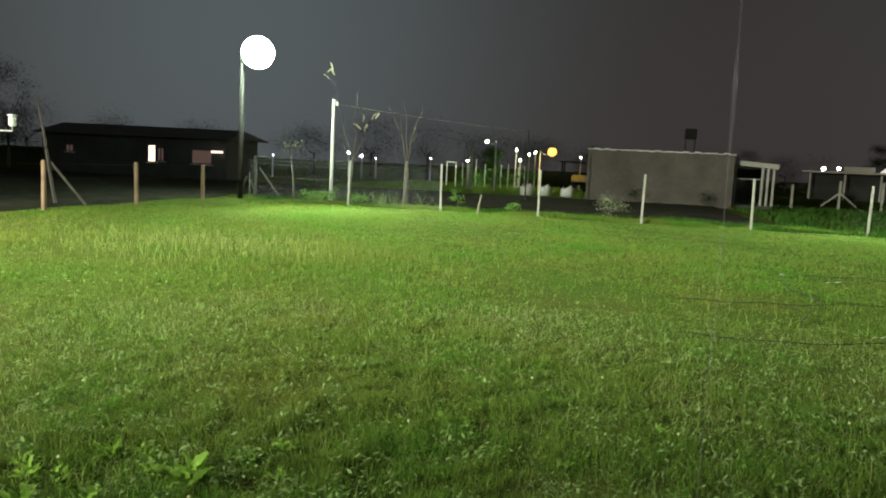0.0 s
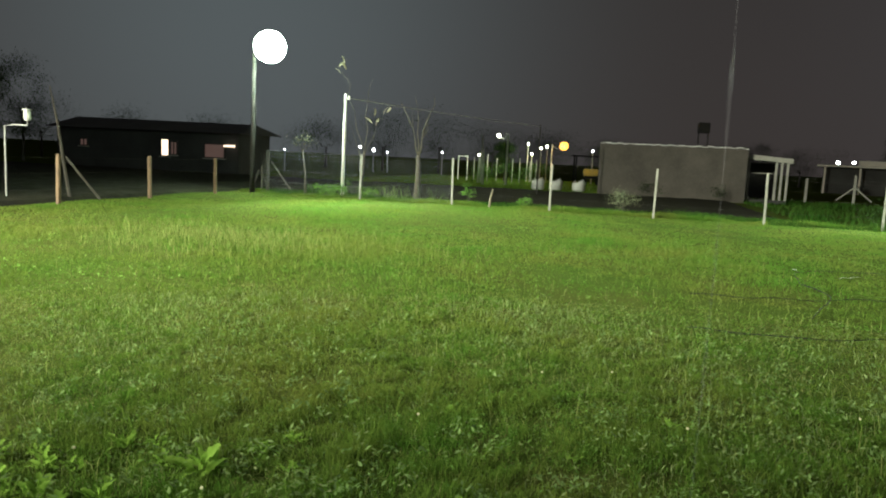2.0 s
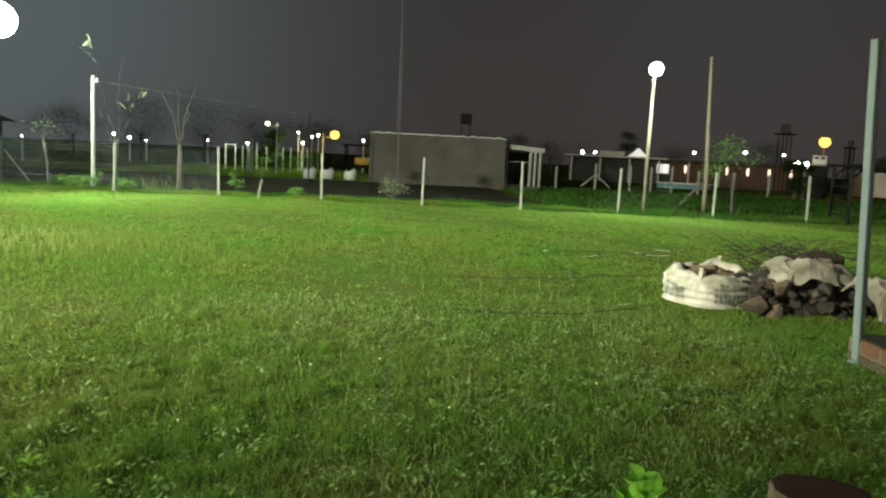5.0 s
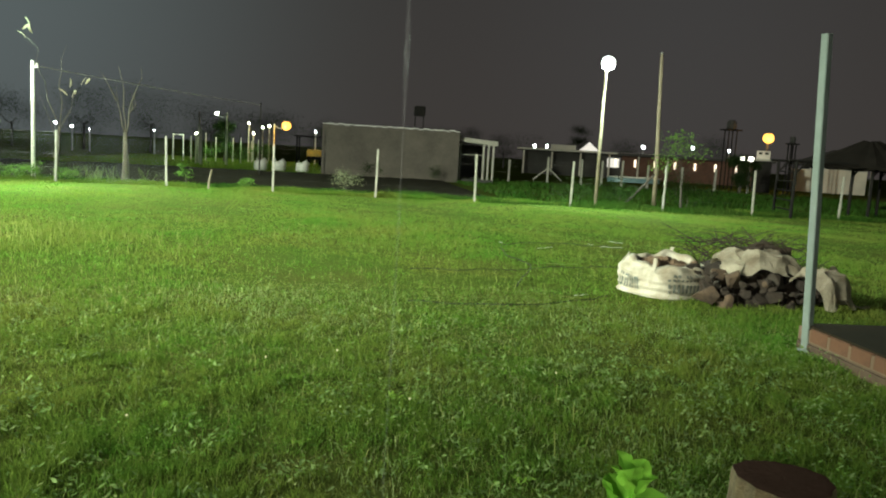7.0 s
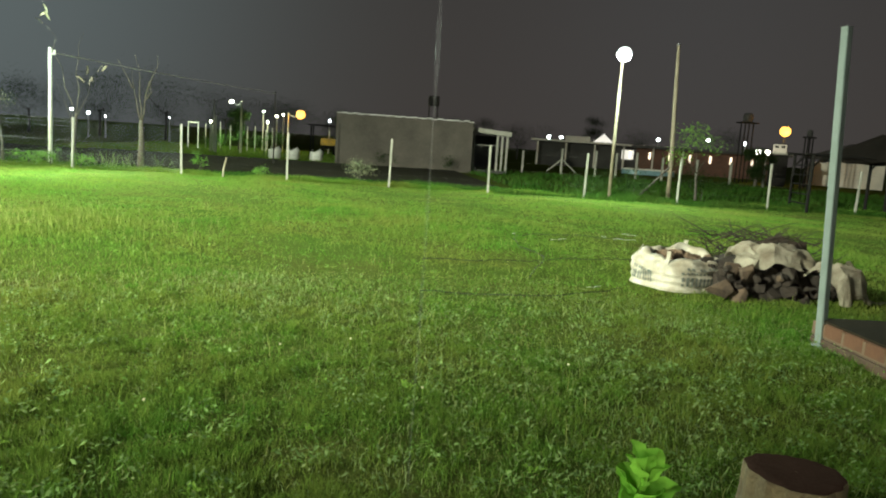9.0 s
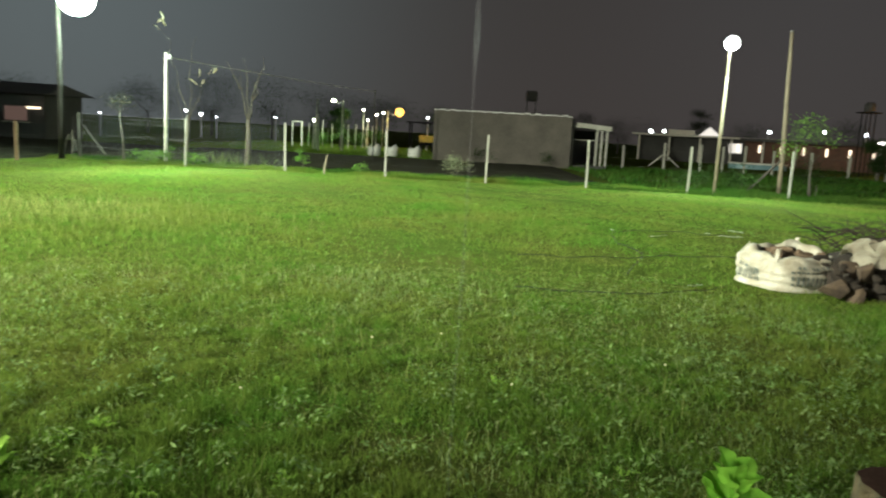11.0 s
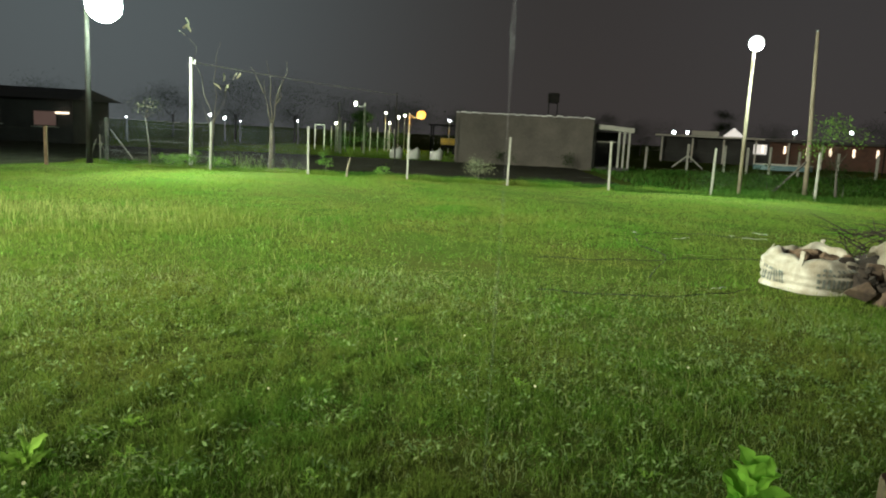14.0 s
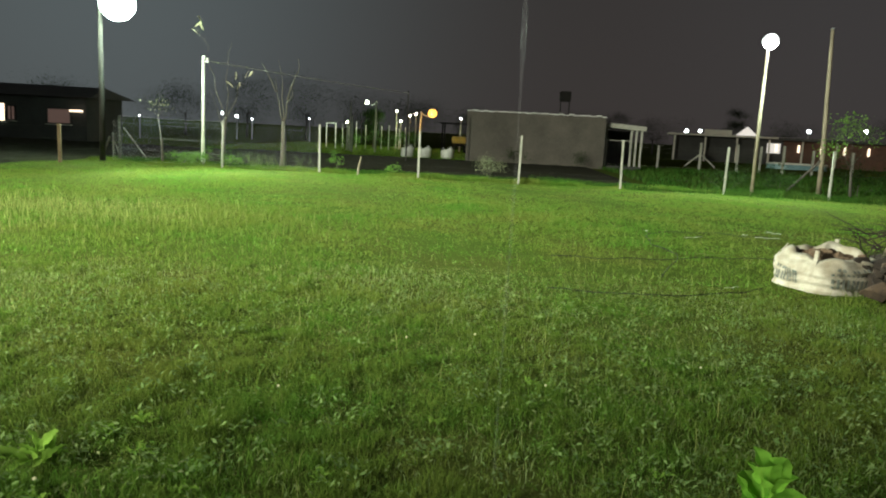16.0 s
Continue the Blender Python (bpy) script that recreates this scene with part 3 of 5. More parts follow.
def trees():
    # bare forked tree at the fence
    limbs = [wander((0, 0, 1.55), p, 5, 0.10) for p in ((-0.45, 0, 3.4), (0.2, 0, 2.9), (-0.2, 0.2, 3.9), (0.45, 0.1, 3.3))]
    limbs += [wander((-0.3, 0, 2.7), (-0.8, 0.1, 3.7), 4, 0.06), wander((0.12, 0, 2.4), (0.6, 0, 3.9), 4, 0.06)]
    tree((-7.55, 26.9, 0), "bare forked tree with a grey trunk beyond the fence", [(0, 0, -0.05), (0.02, 0, 0.8), (0, 0, 1.65)], limbs, 0.14, bark=M_PALEBARK)
    # sapling by the white pole, with a few pale leaves at its tips
    tips = [(-0.65, 0, 4.55), (-0.75, 0, 4.45), (0.55, 0, 3.0), (0.75, 0, 2.75), (0.4, 0, 2.7)]
    limbs = [wander((0.1, 0, 1.6), (-0.88, 0, 4.6), 6, 0.08), wander((0.1, 0, 1.6), (0.7, 0, 2.9), 5, 0.06), wander((0.1, 0, 1.6), (0.25, 0.1, 4.4), 6, 0.08), wander((0.02, 0, 1.2), (-0.45, 0, 2.6), 4, 0.05)]
    ob = tree((-9.45, 26.0, 0), "thin sapling with a few large pale leaves lit by the floodlight", [(0, 0, -0.05), (0.02, 0, 0.8), (0.1, 0, 1.7)], limbs, 0.09, bark=M_PALEBARK)
    me = leaf_mesh("leaf", 0.32, 0.075, M_PALELEAF)
    for i, (px, py, pz) in enumerate([(-1.0, 0, 4.72), (-0.78, 0, 4.80), (-0.92, 0.0, 4.48), (-0.70, 0.0, 4.62), (0.78, 0, 3.05), (0.6, 0, 2.78), (0.42, 0, 2.98), (0.35, 0, 2.72), (0.9, 0.0, 3.12), (0.5, 0.05, 2.62)]):
        lf = new("leaf", me)
        lf.parent = ob
        lf.matrix_local = pose(px, py, pz, 60 + 25 * math.sin(i * 2.3), 40 * math.cos(i * 1.9), 70 * i)
    # slim young tree with a wispy top near the corner
    limbs = [wander((-0.15, 0, 1.6), p, 4, 0.05) for p in ((-0.5, 0, 2.15), (0.05, 0, 2.25), (-0.2, 0.1, 2.35), (0.3, 0, 2.0))]
    tree((-11.6, 25.9, 0), "slim young tree with a wispy sparse top", [(0, 0, -0.05), (-0.02, 0, 0.7), (-0.15, 0, 1.65)], limbs, 0.05, ([(-0.4, 0, 2.0), (0, 0, 2.1), (0.15, 0, 1.95)], 26, 0.16, 0.05, M_GREYLEAF), bark=M_PALEBARK)
    # green-lit tree by the bare pole
    limbs = [wander((0, 0, 1.0), p, 4, 0.06) for p in ((-0.6, 0, 2.0), (0.5, 0, 2.1), (0, 0.2, 2.6), (-0.25, 0, 2.5))]
    tree((12.25, 26.3, 0), "small leafy tree lit green beyond the fence", [(0.1, 0, -0.05), (0.05, 0, 0.5), (0, 0, 1.1)], limbs, 0.06, ([(-0.6, 0, 2.0), (0.45, 0, 2.1), (0, 0.2, 2.6), (-0.3, 0, 2.5), (0.1, 0, 2.2), (-0.75, 0, 1.6)], 130, 0.26, 0.05, M_LEAF))
    # trees in the distance, their leaf colour darkened into silhouettes
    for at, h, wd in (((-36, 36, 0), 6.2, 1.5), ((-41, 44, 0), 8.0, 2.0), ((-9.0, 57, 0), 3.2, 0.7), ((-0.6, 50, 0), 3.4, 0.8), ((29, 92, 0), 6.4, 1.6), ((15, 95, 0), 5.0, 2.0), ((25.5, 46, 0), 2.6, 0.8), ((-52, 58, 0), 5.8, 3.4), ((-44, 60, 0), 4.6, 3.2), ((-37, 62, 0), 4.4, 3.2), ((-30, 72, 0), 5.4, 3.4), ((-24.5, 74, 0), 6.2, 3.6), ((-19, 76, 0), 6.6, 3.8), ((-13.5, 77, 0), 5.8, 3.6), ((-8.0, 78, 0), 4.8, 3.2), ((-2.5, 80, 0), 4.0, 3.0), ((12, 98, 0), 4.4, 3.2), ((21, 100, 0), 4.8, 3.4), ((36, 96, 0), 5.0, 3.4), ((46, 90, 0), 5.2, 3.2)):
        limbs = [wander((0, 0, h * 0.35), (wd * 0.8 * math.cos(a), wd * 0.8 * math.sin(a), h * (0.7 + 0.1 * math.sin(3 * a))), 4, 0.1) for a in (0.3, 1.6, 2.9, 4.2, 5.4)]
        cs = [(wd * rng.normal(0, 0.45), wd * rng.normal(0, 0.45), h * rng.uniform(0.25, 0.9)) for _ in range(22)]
        tree(at, "dark leafy tree standing far behind in the night", [(0, 0, -0.05), (0.05, 0, h * 0.2), (0, 0, h * 0.4)], limbs, 0.12, (cs, 360, wd * 0.24, 0.055, M_UNLITLEAF))


def leaf_mesh(name, length, width, material, curl=0.25):
    """One broad curved leaf with a folded midrib and a wavy rim, its stalk at the origin, along +y."""
    bm = bmesh.new()
    rows = []
    for i in range(9):
        s = i / 8
        w = width / 2 * max(0.06, (1 - abs(2 * s - 1.15) ** 2.6 / 1.44) if s > 0.2 else 0.25 + s * 2.9)
        w = min(w, width / 2)
        z = curl * length * (s - 1.4 * s * s)
        rip = 0.05 * length * math.sin(i * 2.4)
        rows.append([bm.verts.new((-w, s * length * 0.98, z + w * 0.35 + rip)), bm.verts.new((-w * 0.5, s * length, z + w * 0.1)), bm.verts.new((0, s * length, z)), bm.verts.new((w * 0.5, s * length, z + w * 0.1)), bm.verts.new((w, s * length * 0.98, z + w * 0.35 - rip))])
    for a, b in zip(rows, rows[1:]):
        for k in range(4):
            bm.faces.new((a[k], a[k + 1], b[k + 1], b[k]))
    me = bpy.data.meshes.new(name)
    bm.to_mesh(me)
    bm.free()
    me.materials.append(material)
    for p in me.polygons:
        p.use_smooth = True
    return me


def bushes():
    for at, wd, h, m, label, n in (((-5.3, 25.75, 0), 0.22, 0.75, M_LEAF, "small leafy weed bush at the fence", 90), ((0.0, 25.7, 0), 0.5, 0.75, M_GREYLEAF, "grey-green bush beside the fence", 200), ((-9.9, 25.3, 0), 0.3, 0.55, M_LEAF, "leafy weeds round the white pole", 110), ((-10.6, 25.4, 0), 0.35, 0.4, M_LEAF, "leafy weeds at the fence foot", 110), ((-3.4, 25.7, 0), 0.25, 0.35, M_LEAF, "low weeds at the fence foot", 90), ((-9.0, 25.4, 0), 0.3, 0.4, M_LEAF, "leafy weeds at the fence foot", 110), ((8.2, 26.5, 0), 0.9, 0.8, M_UNLITLEAF, "dark shrub beyond the fence", 220), ((10.0, 26.4, 0), 0.7, 1.0, M_UNLITLEAF, "dark shrub beyond the fence", 220), ((12.9, 27.0, 0), 0.9, 0.9, M_UNLITLEAF, "dark shrub beyond the fence", 220), ((17.5, 38, 0), 1.2, 1.3, M_UNLITLEAF, "dark shrub in the next garden", 200), ((-9.3, 51.5, 0), 0.7, 1.3, M_TREELEAF, "garden bush lit by the lamp", 200), ((-8.2, 52.5, 0), 0.8, 1.5, M_TREELEAF, "garden bush lit by the lamp", 220), ((-7.1, 51.8, 0), 0.7, 1.2, M_TREELEAF, "garden bush lit by the lamp", 200), ((-6.2, 54.0, 0), 0.8, 1.5, M_TREELEAF, "garden bush lit by the lamp", 220), ((-10.3, 53.5, 0), 0.8, 1.0, M_TREELEAF, "garden bush lit by the lamp", 200), ((-5.6, 51.0, 0), 0.6, 1.7, M_TREELEAF, "garden bush lit by the lamp", 200), ((4.9, 41.4, 0), 0.5, 0.9, M_UNLITLEAF, "dark shrub at the wall", 120), ((1.4, 41.5, 0), 0.7, 0.8, M_UNLITLEAF, "dark shrub at the wall", 120)):
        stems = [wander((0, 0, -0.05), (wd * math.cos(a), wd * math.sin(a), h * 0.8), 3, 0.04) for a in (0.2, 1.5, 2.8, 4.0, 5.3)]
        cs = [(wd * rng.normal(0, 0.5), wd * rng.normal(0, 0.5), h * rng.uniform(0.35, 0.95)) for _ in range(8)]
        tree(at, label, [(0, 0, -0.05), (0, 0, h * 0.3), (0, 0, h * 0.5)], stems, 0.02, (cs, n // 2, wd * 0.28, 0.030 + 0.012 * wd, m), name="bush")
    # arching bright stems between the posts
    n = 70
    x, y = rng.normal(-8.0, 0.75, n), rng.normal(25.75, 0.25, n)
    blades("tall_weeds", x, y, 0.80, 0.014, M_PALEGRASS, "long arching weed stems at the wire mesh", 1.3, "weeds")
    stub = thing("stake", (-4.42, 24.9, 0), "short pale leaning stake in the grass", "stake")
    part("shaft", tube([(0, 0, -0.05), (0.02, 0, 0.25), (0.1, 0, 0.62)], [0.035, 0.035, 0.025], 6), M_POLEWOOD, stub)


trees()
bushes()


# ---- far buildings and lights ----
def dark_building():
    ob = thing("building", (2.4, 43.9, 0), "unfinished flat-roofed building of dark bare masonry", "building")
    part("wall", box(7.65, 3.8, 2.9, (0, 0, -0.1)), M_WALL, ob)
    bm = bmesh.new()
    for k in range(26):
        box(0.30, 0.22, 0.03 + 0.03 * abs(math.sin(k * 1.9)), (-3.68 + 0.295 * k, -1.85, 2.80 + 0.025 * math.sin(k * 2.7)), 0.006, bm, turn=(0, 3.0 * math.sin(k * 3.1), 0))
    part("roof_edge", bm, M_TIN, ob, "uneven pale sheet metal roof edge")
    part("roof", box(7.6, 3.5, 0.06, (0, 0.1, 2.8)), M_ROOF, ob)
    part("annex_roof", box(2.35, 3.2, 0.26, (5.0, 0.3, 2.22), 0.02, turn=(0, 4, 0)), M_CONCRETE, ob, "sloping pale concrete porch slab")
    for dx, dy in ((4.02, -1.2), (5.38, -1.2), (5.66, -1.2), (5.95, -1.2)):
        part("column", box(0.11, 0.11, 2.25, (dx, dy, -0.05), 0.01), M_CONCRETE, ob)
    part("rail", box(1.2, 0.04, 0.04, (4.72, -1.2, 1.55)), M_CONCRETE, ob)
    part("low_wall", box(1.9, 0.12, 0.22, (5.0, -1.32, -0.05)), M_DARKWALL, ob)
    part("back_wall", box(2.0, 0.2, 2.2, (5.0, 1.7, -0.05)), M_DARKWALL, ob)
    tk = thing("water_tank", (4.1, 44.3, 2.86), "square dark water tank on a slim frame on the roof", "tank")
    part("tank", box(0.62, 0.62, 0.58, (0, 0, 0.78), 0.04), M_BLACK, tk)
    for dx, dy in ((-0.25, -0.25), (0.25, -0.25), (-0.25, 0.25), (0.25, 0.25)):
        part("leg", box(0.03, 0.03, 0.8, (dx, dy, 0)), M_BLACK, tk)


def window(parent, w, h, at, glow, bars=1):
    """Frame, sill and a lit pane, set into the front (-y) of a wall."""
    fr = bmesh.new()
    for sx in (-1, 1):
        box(0.07, 0.1, h + 0.1, (at[0] + sx * (w / 2 + 0.02), at[1], at[2] - 0.05), 0, fr)
    box(w + 0.14, 0.1, 0.07, (at[0], at[1], at[2] + h), 0, fr)
    for b in range(bars):
        box(0.05, 0.07, h, (at[0] - w / 2 + w * (b + 1) / (bars + 1), at[1] - 0.01, at[2]), 0, fr)
    win = part("window", fr, M_DARKWALL, parent)
    part("pane", box(w, 0.03, h, (at[0], at[1] + 0.02, at[2])), glow, win, "glowing pane")
    part("sill", box(w + 0.2, 0.16, 0.06, (at[0], at[1] - 0.03, at[2] - 0.12)), M_CONCRETE, win)


def west_house():
    ob = thing("house", (-28.6, 42.2, 0), "long low dark house with two lit windows", "house")
    part("wall", box(12.6, 4, 2.55, (0, 0, -0.05)), M_DARKWALL, ob)
    bm = bmesh.new()
    vs = [bm.verts.new(v) for v in ((-6.7, -2.6, 2.42), (6.9, -2.6, 2.42), (6.9, 2.6, 2.42), (-6.7, 2.6, 2.42), (-6.4, 0, 3.15), (6.3, 0, 3.05))]
    for fc in ((0, 1, 5, 4), (2, 3, 4, 5), (0, 4, 3), (1, 2, 5), (3, 2, 1, 0)):
        bm.faces.new([vs[i] for i in fc])
    part("roof", bm, M_ROOF, ob)
    window(ob, 0.52, 0.95, (1.42, -2.03, 0.95), M_WARM, 0)
    window(ob, 0.42, 0.70, (2.02, -2.03, 1.05), M_PINK, 1)
    window(ob, 0.5, 0.35, (-4.3, -2.03, 1.35), M_PINK)
    # reddish wall lit by the tube lamp, drawn as a faintly glowing pane
    window(ob, 1.3, 0.75, (4.75, -2.03, 0.98), M_PINK, 0)
    part("porch_lamp", box(0.75, 0.12, 0.12, (5.85, -2.25, 1.62), 0.02), M_WARM, ob, "glowing tube lamp under the eaves")


def globe_lamp(at, r, glow, label, pole_at=None, wood=False):
    """A distant lamp on its pole; at is the globe's centre."""
    px, py = pole_at or at[:2]
    # sodium globes stay large to stand for their orange halo too
    r *= 0.47 if glow is not M_SODIUM else 1.0
    ob = thing("street_lamp", (px, py, 0), label, "street lamp", "distant lamps")
    gx, gy = at[0] - px, at[1] - py
    part("pole", tube([(0, 0.06, -0.05), (0, 0.06, at[2] + (0.1 if pole_at else -r * 0.5))], [0.07, 0.05], 8), M_CONCRETE if not wood else M_BARK, ob)
    if pole_at:
        part("arm", tube([(0, 0, at[2]), (gx * 0.4, gy * 0.4, at[2] - 0.22), (gx, gy, at[2] - r * 0.6)], 0.035, 6), M_LAMPGREY, ob)
    part("cap", tube([(gx, gy, at[2] + r * 0.8), (gx, gy, at[2] + r * 1.15)], [r * 0.7, r * 0.25], 10), M_LAMPGREY, ob)
    part("globe", ball(r, (gx, gy, at[2]), level=2), glow, ob, "glowing lamp globe", smooth=True)
    return ob


def lights():
    cool, green = "distant white lamp on a slim pole", "distant greenish-white lamp on a slim pole"
    globe_lamp((-9.53, 49.1, 1.9), 0.15, M_GREENISH, green)
    globe_lamp((-9.13, 54.2, 3.4), 0.27, M_GREENISH, green, (-8.45, 54.2))
    globe_lamp((-7.62, 59.5, 2.99), 0.16, M_GREENISH, green)
    globe_lamp((-7.28, 59.6, 2.22), 0.17, M_GREENISH, green)
    globe_lamp((-7.14, 64.6, 2.79), 0.19, M_GREENISH, green)
    globe_lamp((-6.61, 64.7, 2.96), 0.20, M_GREENISH, green)
    globe_lamp((-4.81, 59.8, 2.96), 0.36, M_SODIUM, "orange sodium street lamp on a curved arm", (-5.74, 59.75))
    globe_lamp((-2.64, 62, 2.67), 0.17, M_COOL, cool)
    for at, r in (((19.75, 82.7, 2.35), 0.2), ((20.78, 82.45, 2.95), 0.42), ((22.12, 82.1, 3.01), 0.36), ((32.06, 78.8, 3.44), 0.40), ((36.7, 76.7, 3.66), 0.36), ((37.7, 70.6, 3.44), 0.3), ((-27.1, 53.5, 2.52), 0.15), ((-27.1, 53.5, 1.67), 0.1), ((-26.0, 54.1, 1.66), 0.12), ((-24.0, 65.8, 2.24), 0.27), ((-22.85, 66.2, 2.01), 0.28), ((-21.6, 66.6, 1.83), 0.13), ((-16.7, 68.0, 2.1), 0.14)):
        globe_lamp(at, r, M_COOL, cool)
    globe_lamp((33.05, 56, 4.23), 0.42, M_SODIUM, "orange sodium street lamp on a tall pole", wood=True)
    for x in (28.95, 29.6):
        globe_lamp((x, 52.2, 2.42), 0.42, M_WARMGLOBE, "warm white garden lamp globe on a white post")


def far_garden():
    """The lit garden beyond: white posts, a goal frame, bulk bags, a hedge bank."""
    f = thing("fence", (0, 55.2, 0), "row of slim pale posts round the lit garden", "fence")
    for k, (px, h) in enumerate(((-9.2, 1.5), (-8.9, 1.45), (-8.3, 1.7), (-7.75, 1.5), (-7.2, 1.6), (-6.75, 1.5), (-6.3, 1.55), (-5.75, 1.4), (-5.3, 1.5))):
        part("post", box(0.075, 0.075, h * 1.2, (px * 1.2, 0.5 * math.sin(k * 2), -0.05)), M_CONCRETE, f)
    g = thing("goal_frame", (-11.7, 54.2, 0), "white painted metal goal frame", "goal")
    part("upright", box(0.07, 0.07, 1.8, (-0.34, 0, -0.05)), M_WHITE, g)
    part("upright", box(0.07, 0.07, 1.8, (0.34, 0, -0.05)), M_WHITE, g)
    part("crossbar", box(0.76, 0.07, 0.07, (0, 0, 1.75)), M_WHITE, g)
    for k, h in enumerate((3.25, 3.15, 2.3)):
        p = thing("pole", ((-9.35, -7.72, -9.0)[k], (49.2, 49.5, 48)[k], 0), "tall slim pale pole in the lit garden", "pole")
        part("shaft", tube([(0, 0, -0.05), (0, 0, h)], [0.07, 0.05], 8), M_CONCRETE, p)
    for k in range(3):
        b = thing("bulk_bag", (-4.93 + (0, 1.95, 4.55)[k] * 0.52, 44.0 + 0.3 * (k % 2), 0), "small white filled bulk bag", "bag", "bags in the far garden")
        part("body", tube([(0, 0, 0), (0, 0, 0.08), (0, 0, 0.35), (0.03, 0, 0.52), (0, 0, 0.56)], [0.30, 0.37, 0.37, 0.38, 0.30], 10), M_WHITE, b, smooth=True)
        part("loop", tube([(-0.25, 0, 0.5), (-0.24, 0, 0.68), (-0.15, 0, 0.5)], 0.02, 5), M_WHITE, b)
    w = thing("truck_body", (-2.5, 58.2, 0), "low yellow tipper body in the orange light", "truck")
    part("body", box(1.1, 1.8, 0.5, (0, 0, 0.75), 0.05), M_YELLOW, w)
    part("chassis", box(1.0, 1.7, 0.25, (0, 0, 0.5), 0.03), M_BLACK, w)
    for sx in (-0.45, 0.45):
        for sy in (-0.6, 0.6):
            part("wheel", tube([(sx - 0.1, sy, 0.3), (sx + 0.1, sy, 0.3)], 0.3, 14), M_BLACK, w)
    # open carport of dark posts over the truck
    c = thing("carport", (-2.45, 50.0, 0), "open dark carport frame with a thin flat roof", "carport")
    for px in (-0.85, 0.85):
        for py in (0.0, 2.4):
            part("post", box(0.1, 0.1, 2.15, (px, py, -0.05), 0.01), M_BLACK, c)
    part("roof", box(2.3, 3.0, 0.08, (0.1, 1.2, 2.1), 0.01), M_BLACK, c)


def east_side():
    """Neighbouring gardens: fence, pool, long house with porch lights, gabled house, climbing frame."""
    f = thing("fence", (0, 48, 0), "far wire fence on pale concrete posts", "fence")
    for px, h in ((8.6, 1.4), (10.5, 1.45), (13.1, 1.75), (15.4, 1.75), (16.8, 1.7), (18.2, 1.8), (20.0, 1.6), (22.4, 1.6), (24.8, 1.6), (27.2, 1.6)):
        part("post", box(0.12, 0.12, h, (px, 0, -0.05)), M_CONCRETE, f)
    for sx in (-1, 1):
        part("strut", tube([(13.1, -0.05, 1.0), (13.1 + sx * 0.95, -0.05, 0.2)], 0.05, 6), M_CONCRETE, f)
    for h in (0.6, 1.2):
        part("wire", strand((8, 0, h), (28, 0, h), 0.03, 0.006), M_DULLWIRE, f)
    p = thing("swimming_pool", (24.6, 62.0, 0), "light blue above-ground swimming pool with a pale rim", "pool")
    rings = [(0.78, -0.05), (0.78, 0.40)]
    bm = bmesh.new()
    loops = [[bm.verts.new((3.0 * s * math.cos(a * math.tau / 32), 1.6 * s * math.sin(a * math.tau / 32), z)) for a in range(32)] for s, z in rings]
    for a in range(32):
        bm.faces.new((loops[0][a], loops[0][(a + 1) % 32], loops[1][(a + 1) % 32], loops[1][a]))
    part("wall", bm, M_POOL, p, smooth=True)
    part("rim", tube([(2.36 * math.cos(a * math.tau / 32), 1.27 * math.sin(a * math.tau / 32), 0.41) for a in range(33)], 0.05, 6, cap=False), M_WHITE, p, "pale rounded rim")
    bm = bmesh.new()
    bmesh.ops.create_circle(bm, cap_ends=True, segments=32, radius=1, matrix=Matrix.Translation((0, 0, 0.34)) @ Matrix.Diagonal((2.32, 1.23, 1, 1)))
    part("water", bm, M_POOL, p)
    h = thing("house", (25.3, 76.5, 0), "long low house with a porch roof and lit porch lamps", "house", turn=-16)
    part("wall", box(15, 5, 2.5, (0.5, 1.5, -0.05)), M_DARKWALL, h)
    part("roof", box(16, 6.5, 0.22, (0.5, 0.6, 2.42), 0.03), M_ROOF, h)
    part("fascia", box(16, 0.06, 0.16, (0.5, -2.7, 2.46)), M_PALEWALL, h)
    for k in range(6):
        part("column", box(0.16, 0.16, 2.42, (-6.8 + 2.9 * k, -2.4, -0.05)), M_PALEWALL, h)
    part("glow_wall", box(1.2, 0.08, 0.95, (2.4, -1.06, 1.1)), M_GLOWWALL, h, "pale doorway wall glowing for the light on it")
    bm = bmesh.new()
    vs = [bm.verts.new(v) for v in ((-1.0, -0.2, 2.64), (1.1, -0.2, 2.64), (0.05, -0.2, 3.55), (-1.0, 0.4, 2.64), (1.1, 0.4, 2.64), (0.05, 0.4, 3.55))]
    for fc in ((0, 1, 2), (5, 4, 3), (0, 3, 4, 1), (1, 4, 5, 2), (2, 5, 3, 0)):
        bm.faces.new([vs[i] for i in fc])
    part("gable", bm, M_GLOWWALL, h, "small white gable glowing for the light on it").location = (-0.2, -1.0, 0)
    part("parapet", box(2.6, 1.0, 0.5, (-2.8, 0.5, 2.64)), M_PALEWALL, h)
    g = thing("house", (32.5, 72, 0), "low house wing with a row of lit porch lamps", "house", turn=-20)
    part("wall", box(14, 4, 2.4, (2.0, 2.2, -0.05)), M_BRICKDARK, g)
    part("roof", box(15, 5.5, 0.25, (2.0, 1.6, 2.35), 0.03), M_ROOF, g)
    for k in range(7):
        lamp = part("wall_lamp", box(0.2, 0.15, 0.75, (-5.6 + 1.95 * k, 0.1, 1.25), 0.03), M_WARM, g, "lit warm wall lamp")
    s = thing("house", (43.6, 62.0, 0), "small gabled house with pale lit walls and a dark roof", "house", turn=-33)
    part("wall", box(4.6, 3.5, 2.45, (0, 1.75, -0.05)), M_PALEWALL, s)
    bm = bmesh.new()
